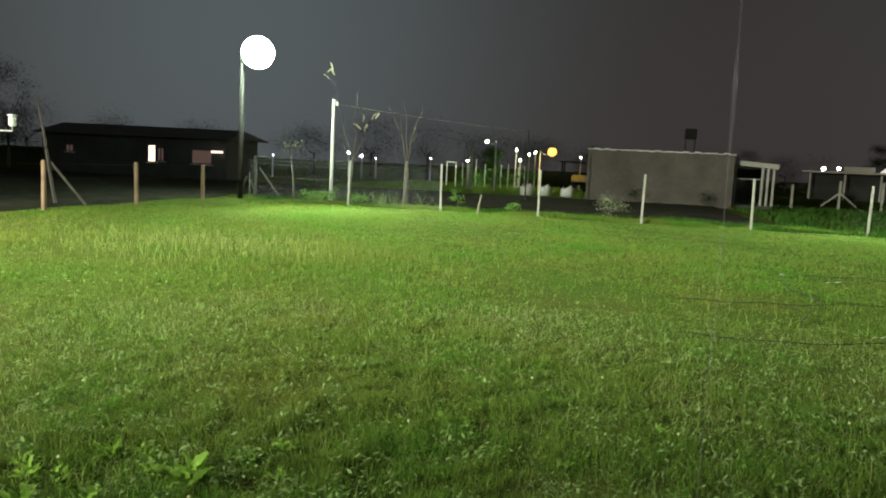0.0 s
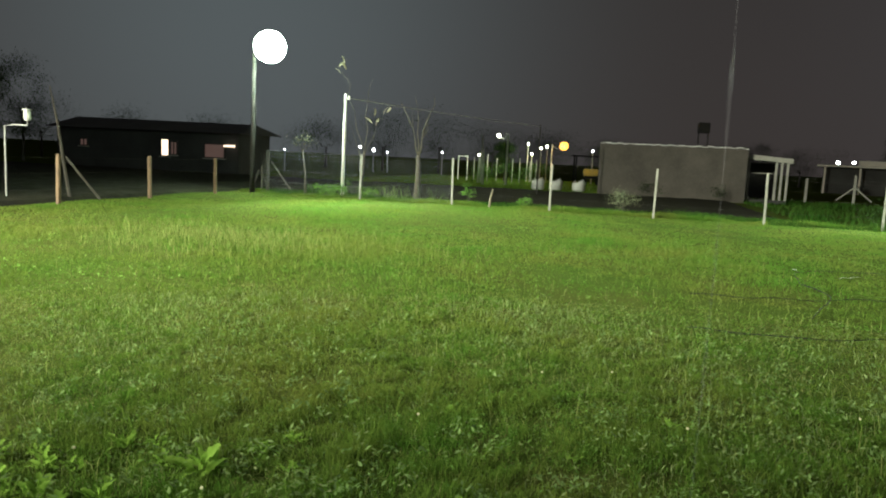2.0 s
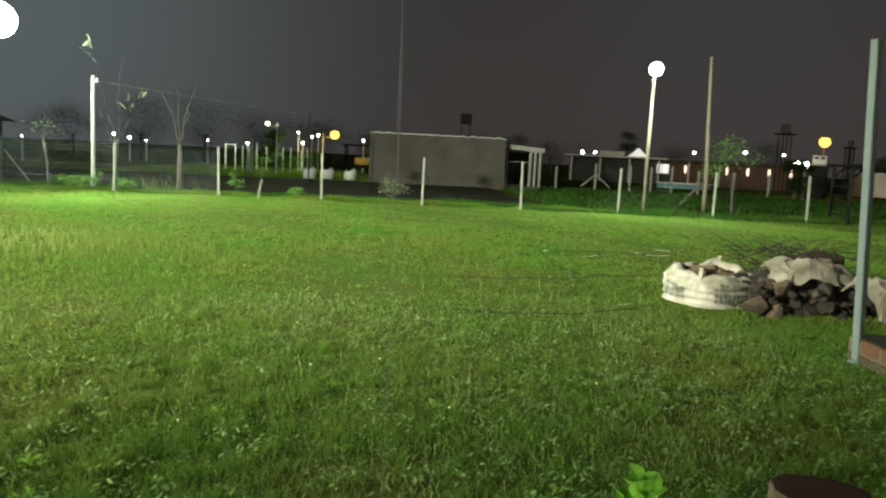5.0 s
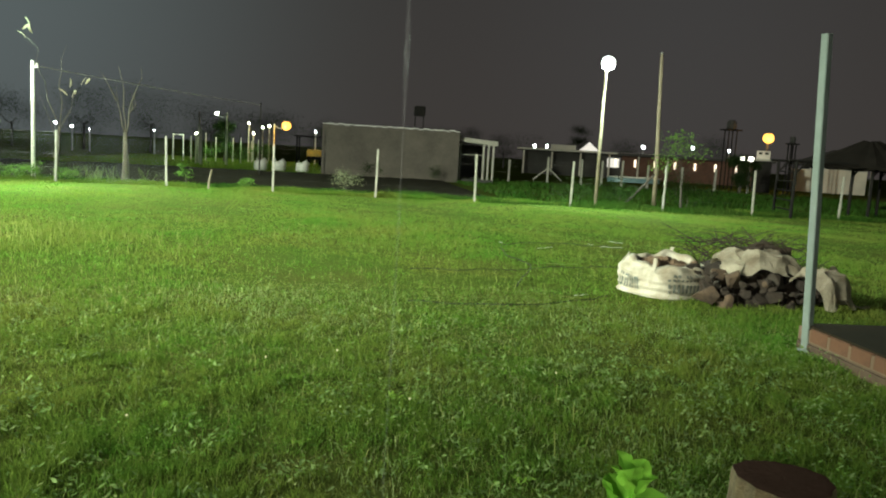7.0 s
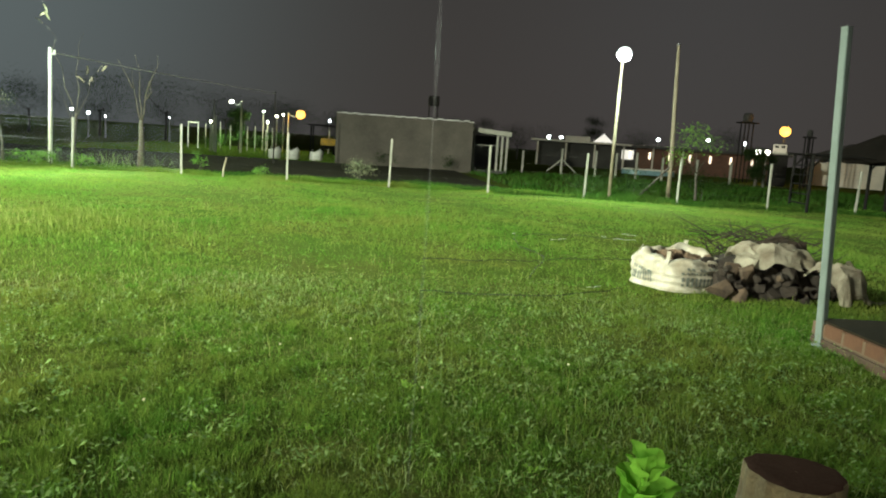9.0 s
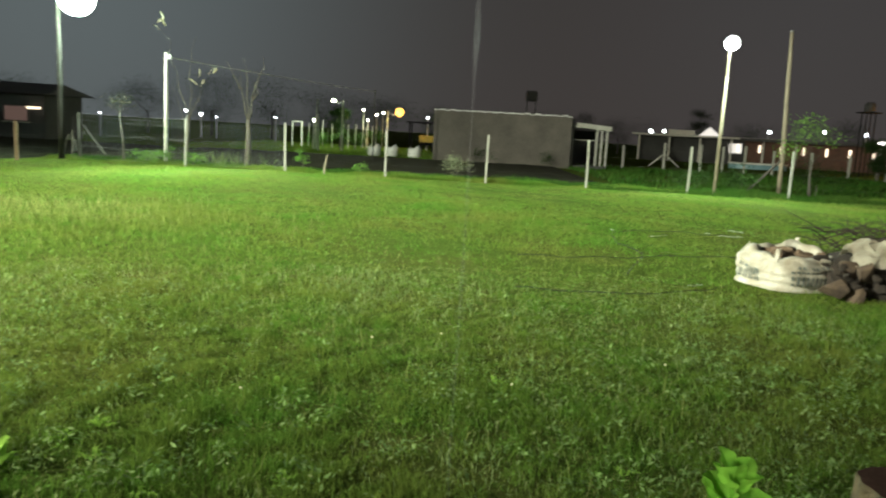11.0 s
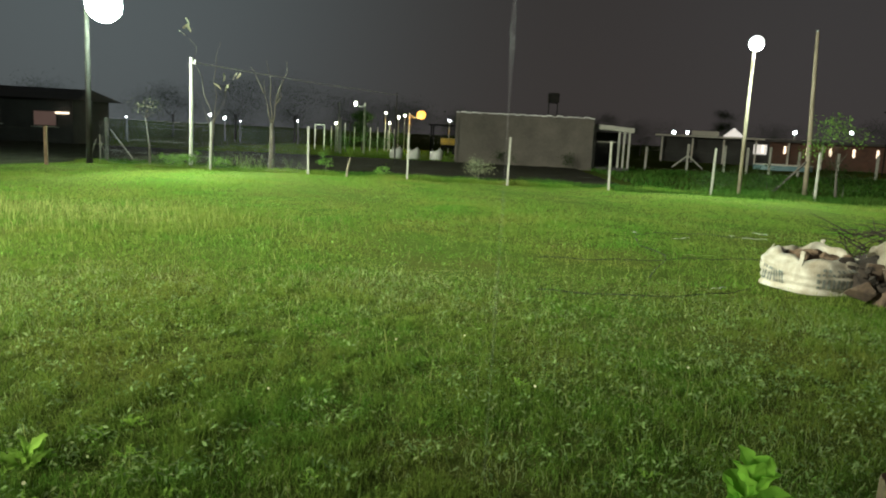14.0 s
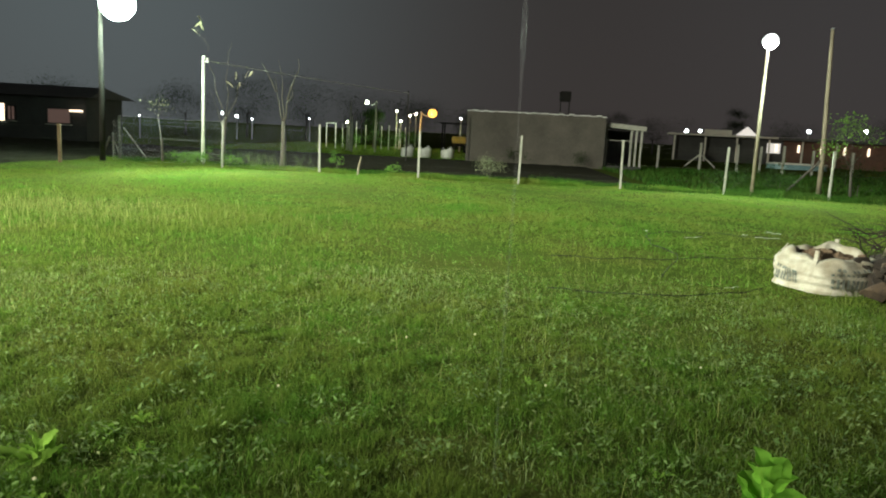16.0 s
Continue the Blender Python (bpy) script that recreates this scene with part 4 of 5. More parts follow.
    vs = [bm.verts.new(v) for v in ((-4.6, -0.7, 2.35), (6.0, -0.7, 2.35), (6.0, 4.2, 2.35), (-4.6, 4.2, 2.35), (-0.5, 1.7, 3.9), (3.5, 1.7, 3.9))]
    for fc in ((0, 1, 5, 4), (2, 3, 4, 5), (0, 4, 3), (1, 2, 5), (3, 2, 1, 0)):
        bm.faces.new([vs[i] for i in fc])
    part("roof", bm, M_ROOF, s)
    part("side_wall", box(1.6, 0.15, 2.1, (-3.0, 0, -0.05)), M_PALEWALL, s)
    for px in (-3.9, -2.1, 2.6, 4.6):
        part("column", box(0.15, 0.15, 2.3, (px, -0.5, -0.05)), M_CONCRETE, s)
    for k in range(3):
        part("door_panel", box(0.5, 0.06, 1.9, (-1.4 + 0.62 * k, -0.04, 0)), M_PALEWALL, s)
    for at, z, sz, lab in (((30.6, 57.4, 0), 5.0, 0.75, "dull water tank on a tall dark tower"), ((31.5, 50.2, 0), 3.9, 0.4, "small twin water tank on a dark frame")):
        t = thing("water_tower", at, lab, "tank")
        for dx in (-0.45, 0.45):
            for dy in (-0.45, 0.45):
                part("leg", box(0.07, 0.07, z - 0.2, (dx * sz, dy * sz, -0.05)), M_BLACK, t)
        part("platform", box(sz * 1.9, sz * 1.3, 0.1, (0, 0, z - 0.3)), M_BLACK, t)
        part("tank", tube([(0, 0, z - 0.2), (0, 0, z + sz * 0.5), (0, 0, z + sz * 0.7)], [sz * 0.5, sz * 0.5, sz * 0.3], 14), M_DARKWALL, t, smooth=True)
    k = thing("garden_hut", (31.5, 53.8, 0), "small pale hut with a flat roof", "hut", turn=-30)
    part("wall", box(1.3, 1.2, 2.4, (0, 0, -0.05)), M_BLACK, k)
    part("upper_wall", box(0.95, 0.9, 0.62, (0, 0, 2.5)), M_PALEWALL, k)
    for dx in (-0.22, 0.22):
        part("vent", box(0.26, 0.04, 0.16, (dx, -0.46, 2.86)), M_BLACK, k)
    part("roof", box(2.2, 1.9, 0.12, (0, 0, 2.38)), M_CONCRETE, k)
    # climbing frame of dark metal
    c = thing("climbing_frame", (16.15, 26.5, 0), "dark metal climbing frame with ladder ends", "climbing frame")
    a0, b0, top = (0.0, 0.0), (-0.42, -1.8), 2.04
    for ux, uy in (a0, b0):
        part("upright", tube([(ux, uy, -0.05), (ux, uy, top + 0.02)], 0.055, 8), M_BLACK, c)
        part("brace", tube([(ux, uy, top - 0.45), (ux + 0.42, uy + 0.02, top - 0.03)], 0.035, 6), M_BLACK, c)
    for z in (0.28, 0.62, 0.96, 1.30, 1.64):
        part("rung", tube([(*a0, z), (*b0, z)], 0.024, 6), M_BLACK, c)
    part("top_rail", tube([(-0.3, 0, top), (2.6, 0.05, top)], 0.045, 8), M_BLACK, c)
    part("top_rail", tube([(-0.72, -1.8, top), (1.9, -1.85, top)], 0.045, 8), M_BLACK, c)
    for i in range(1, 6):
        part("bar", tube([(0.4 * i, 0, top), (0.36 * i - 0.4, -1.8 - 0.01 * i, top)], 0.022, 6), M_BLACK, c)
    # low-eaved thatched shelter beside it
    g = thing("garden_shelter", (20.2, 27.0, 0), "open shelter with a dark thatched roof on dark posts", "shelter")
    for px, py in ((-1.25, -0.9), (-0.85, -1.45), (1.3, 0.9), (0.9, -1.2)):
        part("post", tube([(px, py, -0.05), (px, py, 2.15)], 0.06, 8), M_BLACK, g)
        part("brace", tube([(px, py, 1.6), (px + 0.32, py, 2.0)], 0.035, 6), M_BLACK, g)
    bm = bmesh.new()
    rings = [[bm.verts.new((r * 2.35 * math.cos(k * math.tau / 36), r * 2.35 * math.sin(k * math.tau / 36), z + 0.03 * math.sin(k * 2.7) + 0.015 * math.sin(k * 7.1))) for k in range(36)] for r, z in ((0.97, 1.84), (1.0, 1.95), (0.75, 2.26), (0.45, 2.62), (0.12, 2.98))]
    for p, q in zip(rings, rings[1:]):
        for k in range(36):
            bm.faces.new((p[k], p[(k + 1) % 36], q[(k + 1) % 36], q[k]))
    bm.faces.new(rings[-1])
    part("thatch", bm, M_TWIGTHATCH, g, "dark weathered thatch")
    # white lantern on a bent pipe beyond the side fence
    l = thing("lantern", (-15.2, 16.4, 0), "white lantern box on a bent white pipe", "lantern")
    part("pipe", tube([(-0.6, -0.1, -0.05), (-0.6, -0.1, 1.9), (-0.35, -0.05, 1.93), (0, 0, 1.93), (0.02, 0, 2.05)], 0.02, 6), M_WHITE, l)
    part("box", box(0.15, 0.15, 0.26, (0.02, 0, 2.05), 0.025), M_WHITE, l)
    part("lid", box(0.18, 0.18, 0.04, (0.02, 0, 2.31), 0.012), M_WHITE, l)


M_TWIGTHATCH = mat("thatch", (0.018, 0.015, 0.013), (0.011, 0.01, 0.009), rough=1.0, scale=3, fine=40, bump=0.8, spec=0.05)
M_WARMGLOBE = shine("warm_globe", (1.0, 0.93, 0.75), 25)
# emission stands for lamplight falling on the far house's walls
M_GLOWWALL = shine("glow_wall", (1.0, 0.93, 0.84), 0.7)
M_YELLOW = mat("yellow_paint", (0.62, 0.36, 0.04), (0.4, 0.24, 0.05), rough=0.5)
M_POOL = mat("pool_blue", (0.22, 0.36, 0.42), (0.16, 0.29, 0.34), rough=0.35, bump=0.05)
M_BRICKDARK = mat("dark_brick", (0.12, 0.06, 0.045), (0.08, 0.045, 0.035), rough=0.95, fine=14, bump=0.2)
dark_building()
west_house()
lights()
far_garden()
east_side()

# ---- things on the lawn ----
M_BAG = mat("woven_bag", (0.44, 0.42, 0.36), (0.23, 0.195, 0.14), rough=0.7, scale=5, fine=90, bump=0.35)
M_CLOTH = mat("sackcloth", (0.56, 0.52, 0.43), (0.27, 0.225, 0.165), rough=0.8, scale=5, fine=90, bump=0.35)
M_PRINT = mat("faded_print", (0.075, 0.09, 0.08), (0.17, 0.175, 0.155), rough=0.8, scale=14, fine=80, bump=0)
M_DEBRIS = mat("soil_debris", (0.15, 0.10, 0.065), (0.07, 0.05, 0.035), rough=1.0, scale=9, fine=50, bump=0.8)
M_STONE = mat("broken_masonry", (0.034, 0.025, 0.019), (0.016, 0.012, 0.010), rough=0.95, scale=5, fine=40, bump=0.7)
M_STONE_TAN = mat("tan_masonry", (0.105, 0.072, 0.048), (0.045, 0.032, 0.025), rough=0.95, scale=5, fine=40, bump=0.7)
M_TWIG = mat("dead_twigs", (0.022, 0.017, 0.013), (0.045, 0.034, 0.025), rough=0.95, scale=8, fine=60, bump=0.2)
M_MOULD = mat("leaf_mould", (0.05, 0.032, 0.023), (0.025, 0.018, 0.014), rough=1.0, scale=8, fine=45, bump=0.9)
M_HOSE = mat("black_hose", (0.012, 0.013, 0.012), (0.03, 0.03, 0.028), rough=0.75, scale=6, fine=60, bump=0.1, spec=0.15)
M_TERRA = mat("terracotta_block", (0.125, 0.054, 0.028), (0.075, 0.035, 0.020), rough=0.9, scale=5, fine=60, bump=0.4)
M_MORTAR = mat("mortar", (0.095, 0.060, 0.040), (0.065, 0.042, 0.029), rough=0.95, scale=7, fine=70, bump=0.5)
M_JOINT = mat("pale_mortar_joint", (0.155, 0.105, 0.068), (0.11, 0.075, 0.05), rough=0.95, scale=7, fine=70, bump=0.5)
M_GALV = mat("galvanised_steel", (0.17, 0.205, 0.195), (0.13, 0.16, 0.15), rough=0.5, scale=5, fine=60, bump=0.05)
M_SLAB = mat("wet_concrete_slab", (0.030, 0.023, 0.015), (0.018, 0.014, 0.009), rough=0.95, scale=2, fine=40, bump=0.3, spec=0.08)
M_CUT = mat("sawn_wood_top", (0.062, 0.036, 0.029), (0.040, 0.024, 0.020), rough=1.0, scale=6, fine=60, bump=0.25, spec=0.0)
M_STUMP = mat("stump_side", (0.17, 0.13, 0.07), (0.08, 0.06, 0.034), rough=0.9, scale=9, fine=60, bump=0.6)
M_CHIP = mat("white_plastic", (0.46, 0.48, 0.46), (0.34, 0.36, 0.34), rough=0.3, scale=6, fine=60, bump=0)


def bag_point(a, s, lift=0.0):
    """A point of the bulk bag's skin: a the angle, s from foot (0) to rim (1)."""
    rx, ry = 0.53, 0.47
    c, q = math.cos(a), math.sin(a)
    k = (abs(c) ** 3.4 + abs(q) ** 3.4) ** (-1 / 3.4)
    bulge = 1.0 + 0.045 * math.sin(math.pi * min(1, s * 1.15)) + (0.05 * (1 - s * 6) if s < 0.16 else 0) - 0.14 * max(0, s - 0.72) / 0.28
    fold = 0.024 * math.sin(a * 9 + s * 7) * (0.3 + s) + 0.017 * math.sin(s * 26 + 2.0 * math.sin(a * 3)) + 0.008 * math.sin(a * 23 + s * 11)
    top = 0.385 + 0.035 * q + 0.05 * math.exp(-((a - 0.9) / 0.5) ** 2) + 0.02 * math.sin(a * 3 + 0.6) + 0.012 * math.sin(a * 8)
    r = k * bulge + fold + lift
    return Vector((rx * r * c, ry * r * q, s * top))


def bulk_bag():
    ob = thing("bulk_bag", (4.08, 8.93, 0), "white woven bulk bag half full of debris, slumped on the lawn", "bag", turn=20)
    na, ns = 96, 26
    bm = bmesh.new()
    grid = [[bm.verts.new(bag_point(k * math.tau / na, i / ns)) for k in range(na)] for i in range(ns + 1)]
    # folded rim turning inwards and down
    for d, z in ((0.88, 0.025), (0.80, -0.02), (0.77, -0.12)):
        row = []
        for k in range(na):
            p = bag_point(k * math.tau / na, 1.0)
            row.append(bm.verts.new((p.x * d, p.y * d, p.z + z + 0.006 * math.sin(k * 0.55))))
        grid.append(row)
    for r, s in zip(grid, grid[1:]):
        for k in range(na):
            bm.faces.new((r[k], r[(k + 1) % na], s[(k + 1) % na], s[k]))
    body = part("body", bm, M_BAG, ob, smooth=True)
    # contents
    bm = bmesh.new()
    rows = []
    for i in range(9):
        s = i / 8
        rows.append([bm.verts.new((0.42 * s * math.cos(k * math.tau / 40), 0.38 * s * math.sin(k * math.tau / 40), 0.345 + 0.05 * math.cos(s * 2.2) + 0.03 * s * math.sin(k * math.tau / 40) + 0.03 * math.sin(k * 2.1 + i * 1.7) * min(1, 3 * s) + 0.03 * math.sin(k * math.tau / 40))) for k in range(40)])
    for r, s in zip(rows, rows[1:]):
        for k in range(40):
            bm.faces.new((r[k], r[(k + 1) % 40], s[(k + 1) % 40], s[k]))
    bmesh.ops.remove_doubles(bm, verts=bm.verts[:], dist=0.002)
    part("filling", bm, M_DEBRIS, ob, "brown earth and debris filling")
    me = chunk_mesh(0.09, 5)
    for k in range(6):
        lump = new("lump", me)
        lump.parent = ob
        a, r = k * 2.4, 0.1 + 0.26 * ((k * 0.37) % 1)
        lump.matrix_local = pose(r * math.cos(a), r * math.sin(a), 0.37 + 0.03 * r * math.sin(a) / 0.4, 40 * k, 25 * k, 70 * k)
    # lifting loops standing at the corners, with stitched-on webbing
    for a, hh in ((-2.62, 0.13), (-0.75, 0.03), (0.8, 0.06), (2.4, 0.04)):
        foot, rim = bag_point(a, 0.35, 0.012), bag_point(a, 1.0, 0.0)
        mid = [bag_point(a, s, 0.014) for s in (0.5, 0.65, 0.8, 0.92)]
        tip = rim + Vector((0.01, 0.0, hh))
        bm = bmesh.new()
        line = [foot, *mid, rim + Vector((0, 0, 0.02)), tip, tip + Vector((0.035, 0.02, 0.0)), rim + Vector((0.05, 0.05, 0.0)), bag_point(a + 0.16, 0.93, -0.06)]
        for i in range(len(line) - 1):
            d = Vector((-math.sin(a), math.cos(a), 0)) * 0.022
            n = Vector((math.cos(a), math.sin(a), 0)) * 0.004
            q = [bm.verts.new(v) for v in (line[i] - d - n, line[i] + d - n, line[i + 1] + d - n, line[i + 1] - d - n, line[i] - d + n, line[i] + d + n, line[i + 1] + d + n, line[i + 1] - d + n)]
            for fc in ((0, 1, 2, 3), (7, 6, 5, 4), (0, 4, 5, 1), (1, 5, 6, 2), (2, 6, 7, 3), (3, 7, 4, 0)):
                bm.faces.new([q[j] for j in fc])
        part("lifting_loop", bm, M_BAG, ob, "flat woven lifting strap")
    # unreadable print as plain bars
    def bar(a0, a1, s0, s1, bm):
        n = 4
        low = [bm.verts.new(bag_point(a0 + (a1 - a0) * i / n, s0, 0.03)) for i in range(n + 1)]
        up = [bm.verts.new(bag_point(a0 + (a1 - a0) * i / n, s1, 0.03)) for i in range(n + 1)]
        for i in range(n):
            bm.faces.new((low[i], low[i + 1], up[i + 1], up[i]))
    bm = bmesh.new()
    a = -3.62
    for k in range(4):
        bar(a, a + 0.045, 0.2, 0.6, bm)
        bar(a + 0.085, a + 0.125, 0.2, 0.6, bm)
        bar(a, a + 0.12, 0.53, 0.6, bm) if k % 2 else bar(a, a + 0.12, 0.2, 0.26, bm)
        a += 0.185
    part("print", bm, M_PRINT, ob, "faded dark printed bars")
    bm = bmesh.new()
    a = -2.25
    for k in range(9):
        bar(a, a + 0.05, 0.22, 0.50, bm)
        bar(a - 0.01, a + 0.045, 0.60, 0.66, bm)
        bar(a, a + 0.06, 0.72, 0.80, bm) if k % 3 else None
        a += 0.098
    part("print", bm, M_PRINT, ob, "faded dark printed bars")


def chunk_mesh(size, seed, material=None):
    """An angular broken lump."""
    r = random.Random(seed)
    bm = bmesh.new()
    for _ in range(11):
        v = Vector((r.gauss(0, 1), r.gauss(0, 1), r.gauss(0, 1))).normalized()
        bm.verts.new((v.x * size * r.uniform(0.8, 1.25), v.y * size * r.uniform(0.6, 0.9), v.z * size * r.uniform(0.5, 0.8)))
    bmesh.ops.convex_hull(bm, input=bm.verts[:])
    bmesh.ops.bevel(bm, geom=bm.edges[:], offset=size * 0.05, segments=1, affect="EDGES")
    me = bpy.data.meshes.new("stone")
    bm.to_mesh(me)
    bm.free()
    me.materials.append(material or M_DEBRIS)
    return me


def crumpled(name, w, d, h, seed, parent, label, at=(0, 0, 0), peak=(0.5, 0.5)):
    """An empty sack thrown over something: a creased sheet that falls at its edges."""
    bm = bmesh.new()
    n = 26
    off = Vector((seed * 3.1, seed * 1.7, 0))
    grid = []
    for i in range(n + 1):
        row = []
        for j in range(n + 1):
            u, v = i / n, j / n
            du, dv = (u - peak[0]) * 1.9, (v - peak[1]) * 1.9
            dome = max(0.0, 1 - (abs(du) ** 2.2 + abs(dv) ** 2.2))
            p = Vector((u * 3.2, v * 3.2, 0)) + off
            crease = abs(noise.noise(p * 1.1)) * 0.9 + abs(noise.noise(p * 2.6)) * 0.45
            edge = 0.08 * noise.noise(p * 2 + Vector((9, 4, 2)))
            z = h * (dome ** 0.55) * (0.85 + 0.35 * noise.noise(p * 0.9)) - 0.15 * crease + 0.07
            row.append(bm.verts.new((at[0] + (u - 0.5 + edge) * w, at[1] + (v - 0.5 - edge) * d, at[2] + max(z, 0.015))))
        grid.append(row)
    for a, b in zip(grid, grid[1:]):
        for j in range(n):
            bm.faces.new((a[j], b[j], b[j + 1], a[j + 1]))
    bmesh.ops.solidify(bm, geom=bm.faces[:], thickness=0.006)
    return part(name, bm, M_CLOTH, parent, label)


def rubble():
    ob = thing("rubble_pile", (5.0, 8.75, 0), "pile of broken brown masonry lumps on the lawn", "rubble")
    kinds = [chunk_mesh(0.16, s, M_STONE) for s in range(5)] + [chunk_mesh(0.15, s + 20, M_STONE_TAN) for s in range(2)]
    core = bmesh.new()
    bmesh.ops.create_icosphere(core, subdivisions=3, radius=1)
    for v in core.verts:
        v.co = Vector((v.co.x * 0.9, v.co.y * 0.64, max(v.co.z, -0.05) * 0.5)) * (1 + 0.22 * noise.noise(v.co * 2.2) + 0.1 * noise.noise(v.co * 7))
    part("rubble_core", core, M_STONE, ob)
    r = random.Random(11)
    spots = []
    for k in range(9):
        spots.append((-0.75 + 0.17 * k, -0.62 - 0.06 * math.sin(k * 1.3), 0.10, 1.0))
    for k in range(8):
        spots.append((-0.6 + 0.17 * k, -0.5 - 0.05 * math.sin(k * 2.1), 0.29, 1.05))
    for k in range(26):
        spots.append((r.uniform(-0.85, 0.75), -0.64 + r.uniform(-0.08, 0.1), r.uniform(0.03, 0.34), 0.5))
    for k in range(16):
        a = r.uniform(0, math.tau)
        spots.append((0.85 * math.cos(a), 0.45 * math.sin(a) + 0.1, r.uniform(0.1, 0.35), 1.0))
    for k, (px, py, pz, sc) in enumerate(spots):
        tan = k in (0, 1, 9, 10, 17, 24, 30)
        st = new("stone", kinds[5 + k % 2] if tan else kinds[k % 5])
        st.parent = ob
        st.matrix_local = pose(px + r.uniform(-0.07, 0.07), py + r.uniform(-0.06, 0.05), pz + r.uniform(-0.06, 0.05), r.uniform(-30, 30), r.uniform(-30, 30), r.uniform(0, 360)) @ Matrix.Scale(sc * r.uniform(0.65, 1.2), 4)
    s = thing("sack", (5.10, 8.52, 0.36), "empty cream woven sack thrown over the rubble", "sack", turn=-6)
    crumpled("cloth", 1.05, 0.8, 0.30, 3, s, "", (-0.05, 0.0, -0.02), (0.45, 0.5))
    s = thing("sack", (5.74, 8.22, 0), "crumpled cream woven sack lying beside the rubble", "sack", turn=25)
    crumpled("cloth", 0.85, 0.7, 0.55, 8, s, "", (0, 0, 0), (0.35, 0.5))
    # a heap of dead twigs on the far side
    t = thing("brushwood", (5.15, 9.35, 0), "heap of dark dead twigs behind the rubble", "branches")
    mound = bmesh.new()
    bmesh.ops.create_icosphere(mound, subdivisions=4, radius=1)
    for v in mound.verts:
        v.co = Vector((0.30 + v.co.x * 0.62, -0.1 + v.co.y * 0.4, max(v.co.z, -0.05) * 0.62)) * (1 + 0.22 * noise.noise(v.co * 3.1) + 0.1 * noise.noise(v.co * 9))
    part("leaf_mould", mound, M_MOULD, t, "dark brown rotting leaves and soil")
    for k in range(330):
        a = Vector((r.uniform(-0.6, 0.95), r.uniform(-0.4, 0.3), r.uniform(0.0, 0.66)))
        b = a + Vector((r.uniform(-0.5, 0.5), r.uniform(-0.2, 0.2), r.uniform(-0.12, 0.24)))
        b.z = max(b.z, 0.03)
        m = (a + b) / 2 + Vector((0, 0, r.uniform(-0.03, 0.06)))
        part("twig", tube([a, m, b], [0.008, 0.006, 0.003], 5), M_TWIG, t)


def hose_and_litter():
    h = thing("hose", (3, 11, 0), "thin black hose looped loosely over the lawn", "hose")
    loops = [
        [(4.9, 13.2), (4.54, 13.24), (4.03, 13.55), (3.24, 13.45), (2.85, 13.1), (2.7, 12.65), (2.62, 12.0), (2.55, 11.47), (2.76, 10.83), (2.69, 10.39), (2.38, 9.62), (2.1, 8.87)],
        [(0.9, 9.95), (1.53, 10.07), (2.12, 10.26), (2.93, 10.5), (3.59, 10.6), (4.2, 10.5)],
        [(0.7, 7.85), (1.14, 7.8), (1.8, 7.67), (2.51, 7.92), (2.89, 8.21), (3.2, 8.5)],
    ]
    for l in loops:
        pts = []
        for (ax, ay), (bx, by) in zip(l, l[1:]):
            for i in range(5):
                u = i / 5
                pts.append((ax + (bx - ax) * u - 3, ay + (by - ay) * u - 11, float(rise(ax, ay)) + 0.028 + 0.014 * math.sin(len(pts) * 0.9)))
        for _ in range(2):
            pts = [pts[0]] + [tuple((Vector(pts[i - 1]) + Vector(pts[i]) * 2 + Vector(pts[i + 1])) / 4) for i in range(1, len(pts) - 1)] + [pts[-1]]
        part("length", tube(pts, 0.0052, 6), M_HOSE, h)
    for x, y, l, w, turn in ((2.7, 12.65, 0.10, 0.05, 20), (3.24, 11.72, 0.46, 0.08, -47), (2.24, 9.2, 0.36, 0.010, -20), (2.66, 8.0, 0.22, 0.055, -58), (5.04, 13.35, 0.30, 0.045, 40), (4.68, 12.6, 0.40, 0.04, 85), (3.2, 10.55, 0.5, 0.018, -80), (4.4, 12.9, 0.10, 0.04, 50), (3.3, 9.6, 0.32, 0.02, -30)):
        b = thing("plastic_strip", (x, y, float(rise(x, y)) + (0.15 if w > 0.07 else 0.10 if w > 0.025 else 0.06)), "pale plastic strip lying in the grass" if w > 0.025 else "pale broken stem lying in the grass", "litter", "litter on the lawn", turn=turn)
        bm = bmesh.new()
        rows = [[bm.verts.new((sx * w * 0.3, -l / 2 + l * i / 6, 0.008 * math.sin(i * 1.7) + 0.004 * sx)) for sx in (-1, 1)] for i in range(7)]
        for p, q in zip(rows, rows[1:]):
            bm.faces.new((p[0], p[1], q[1], q[0]))
        bmesh.ops.solidify(bm, geom=bm.faces[:], thickness=0.006)
        part("strip", bm, M_CHIP if w > 0.025 else M_PALEGRASS, b)


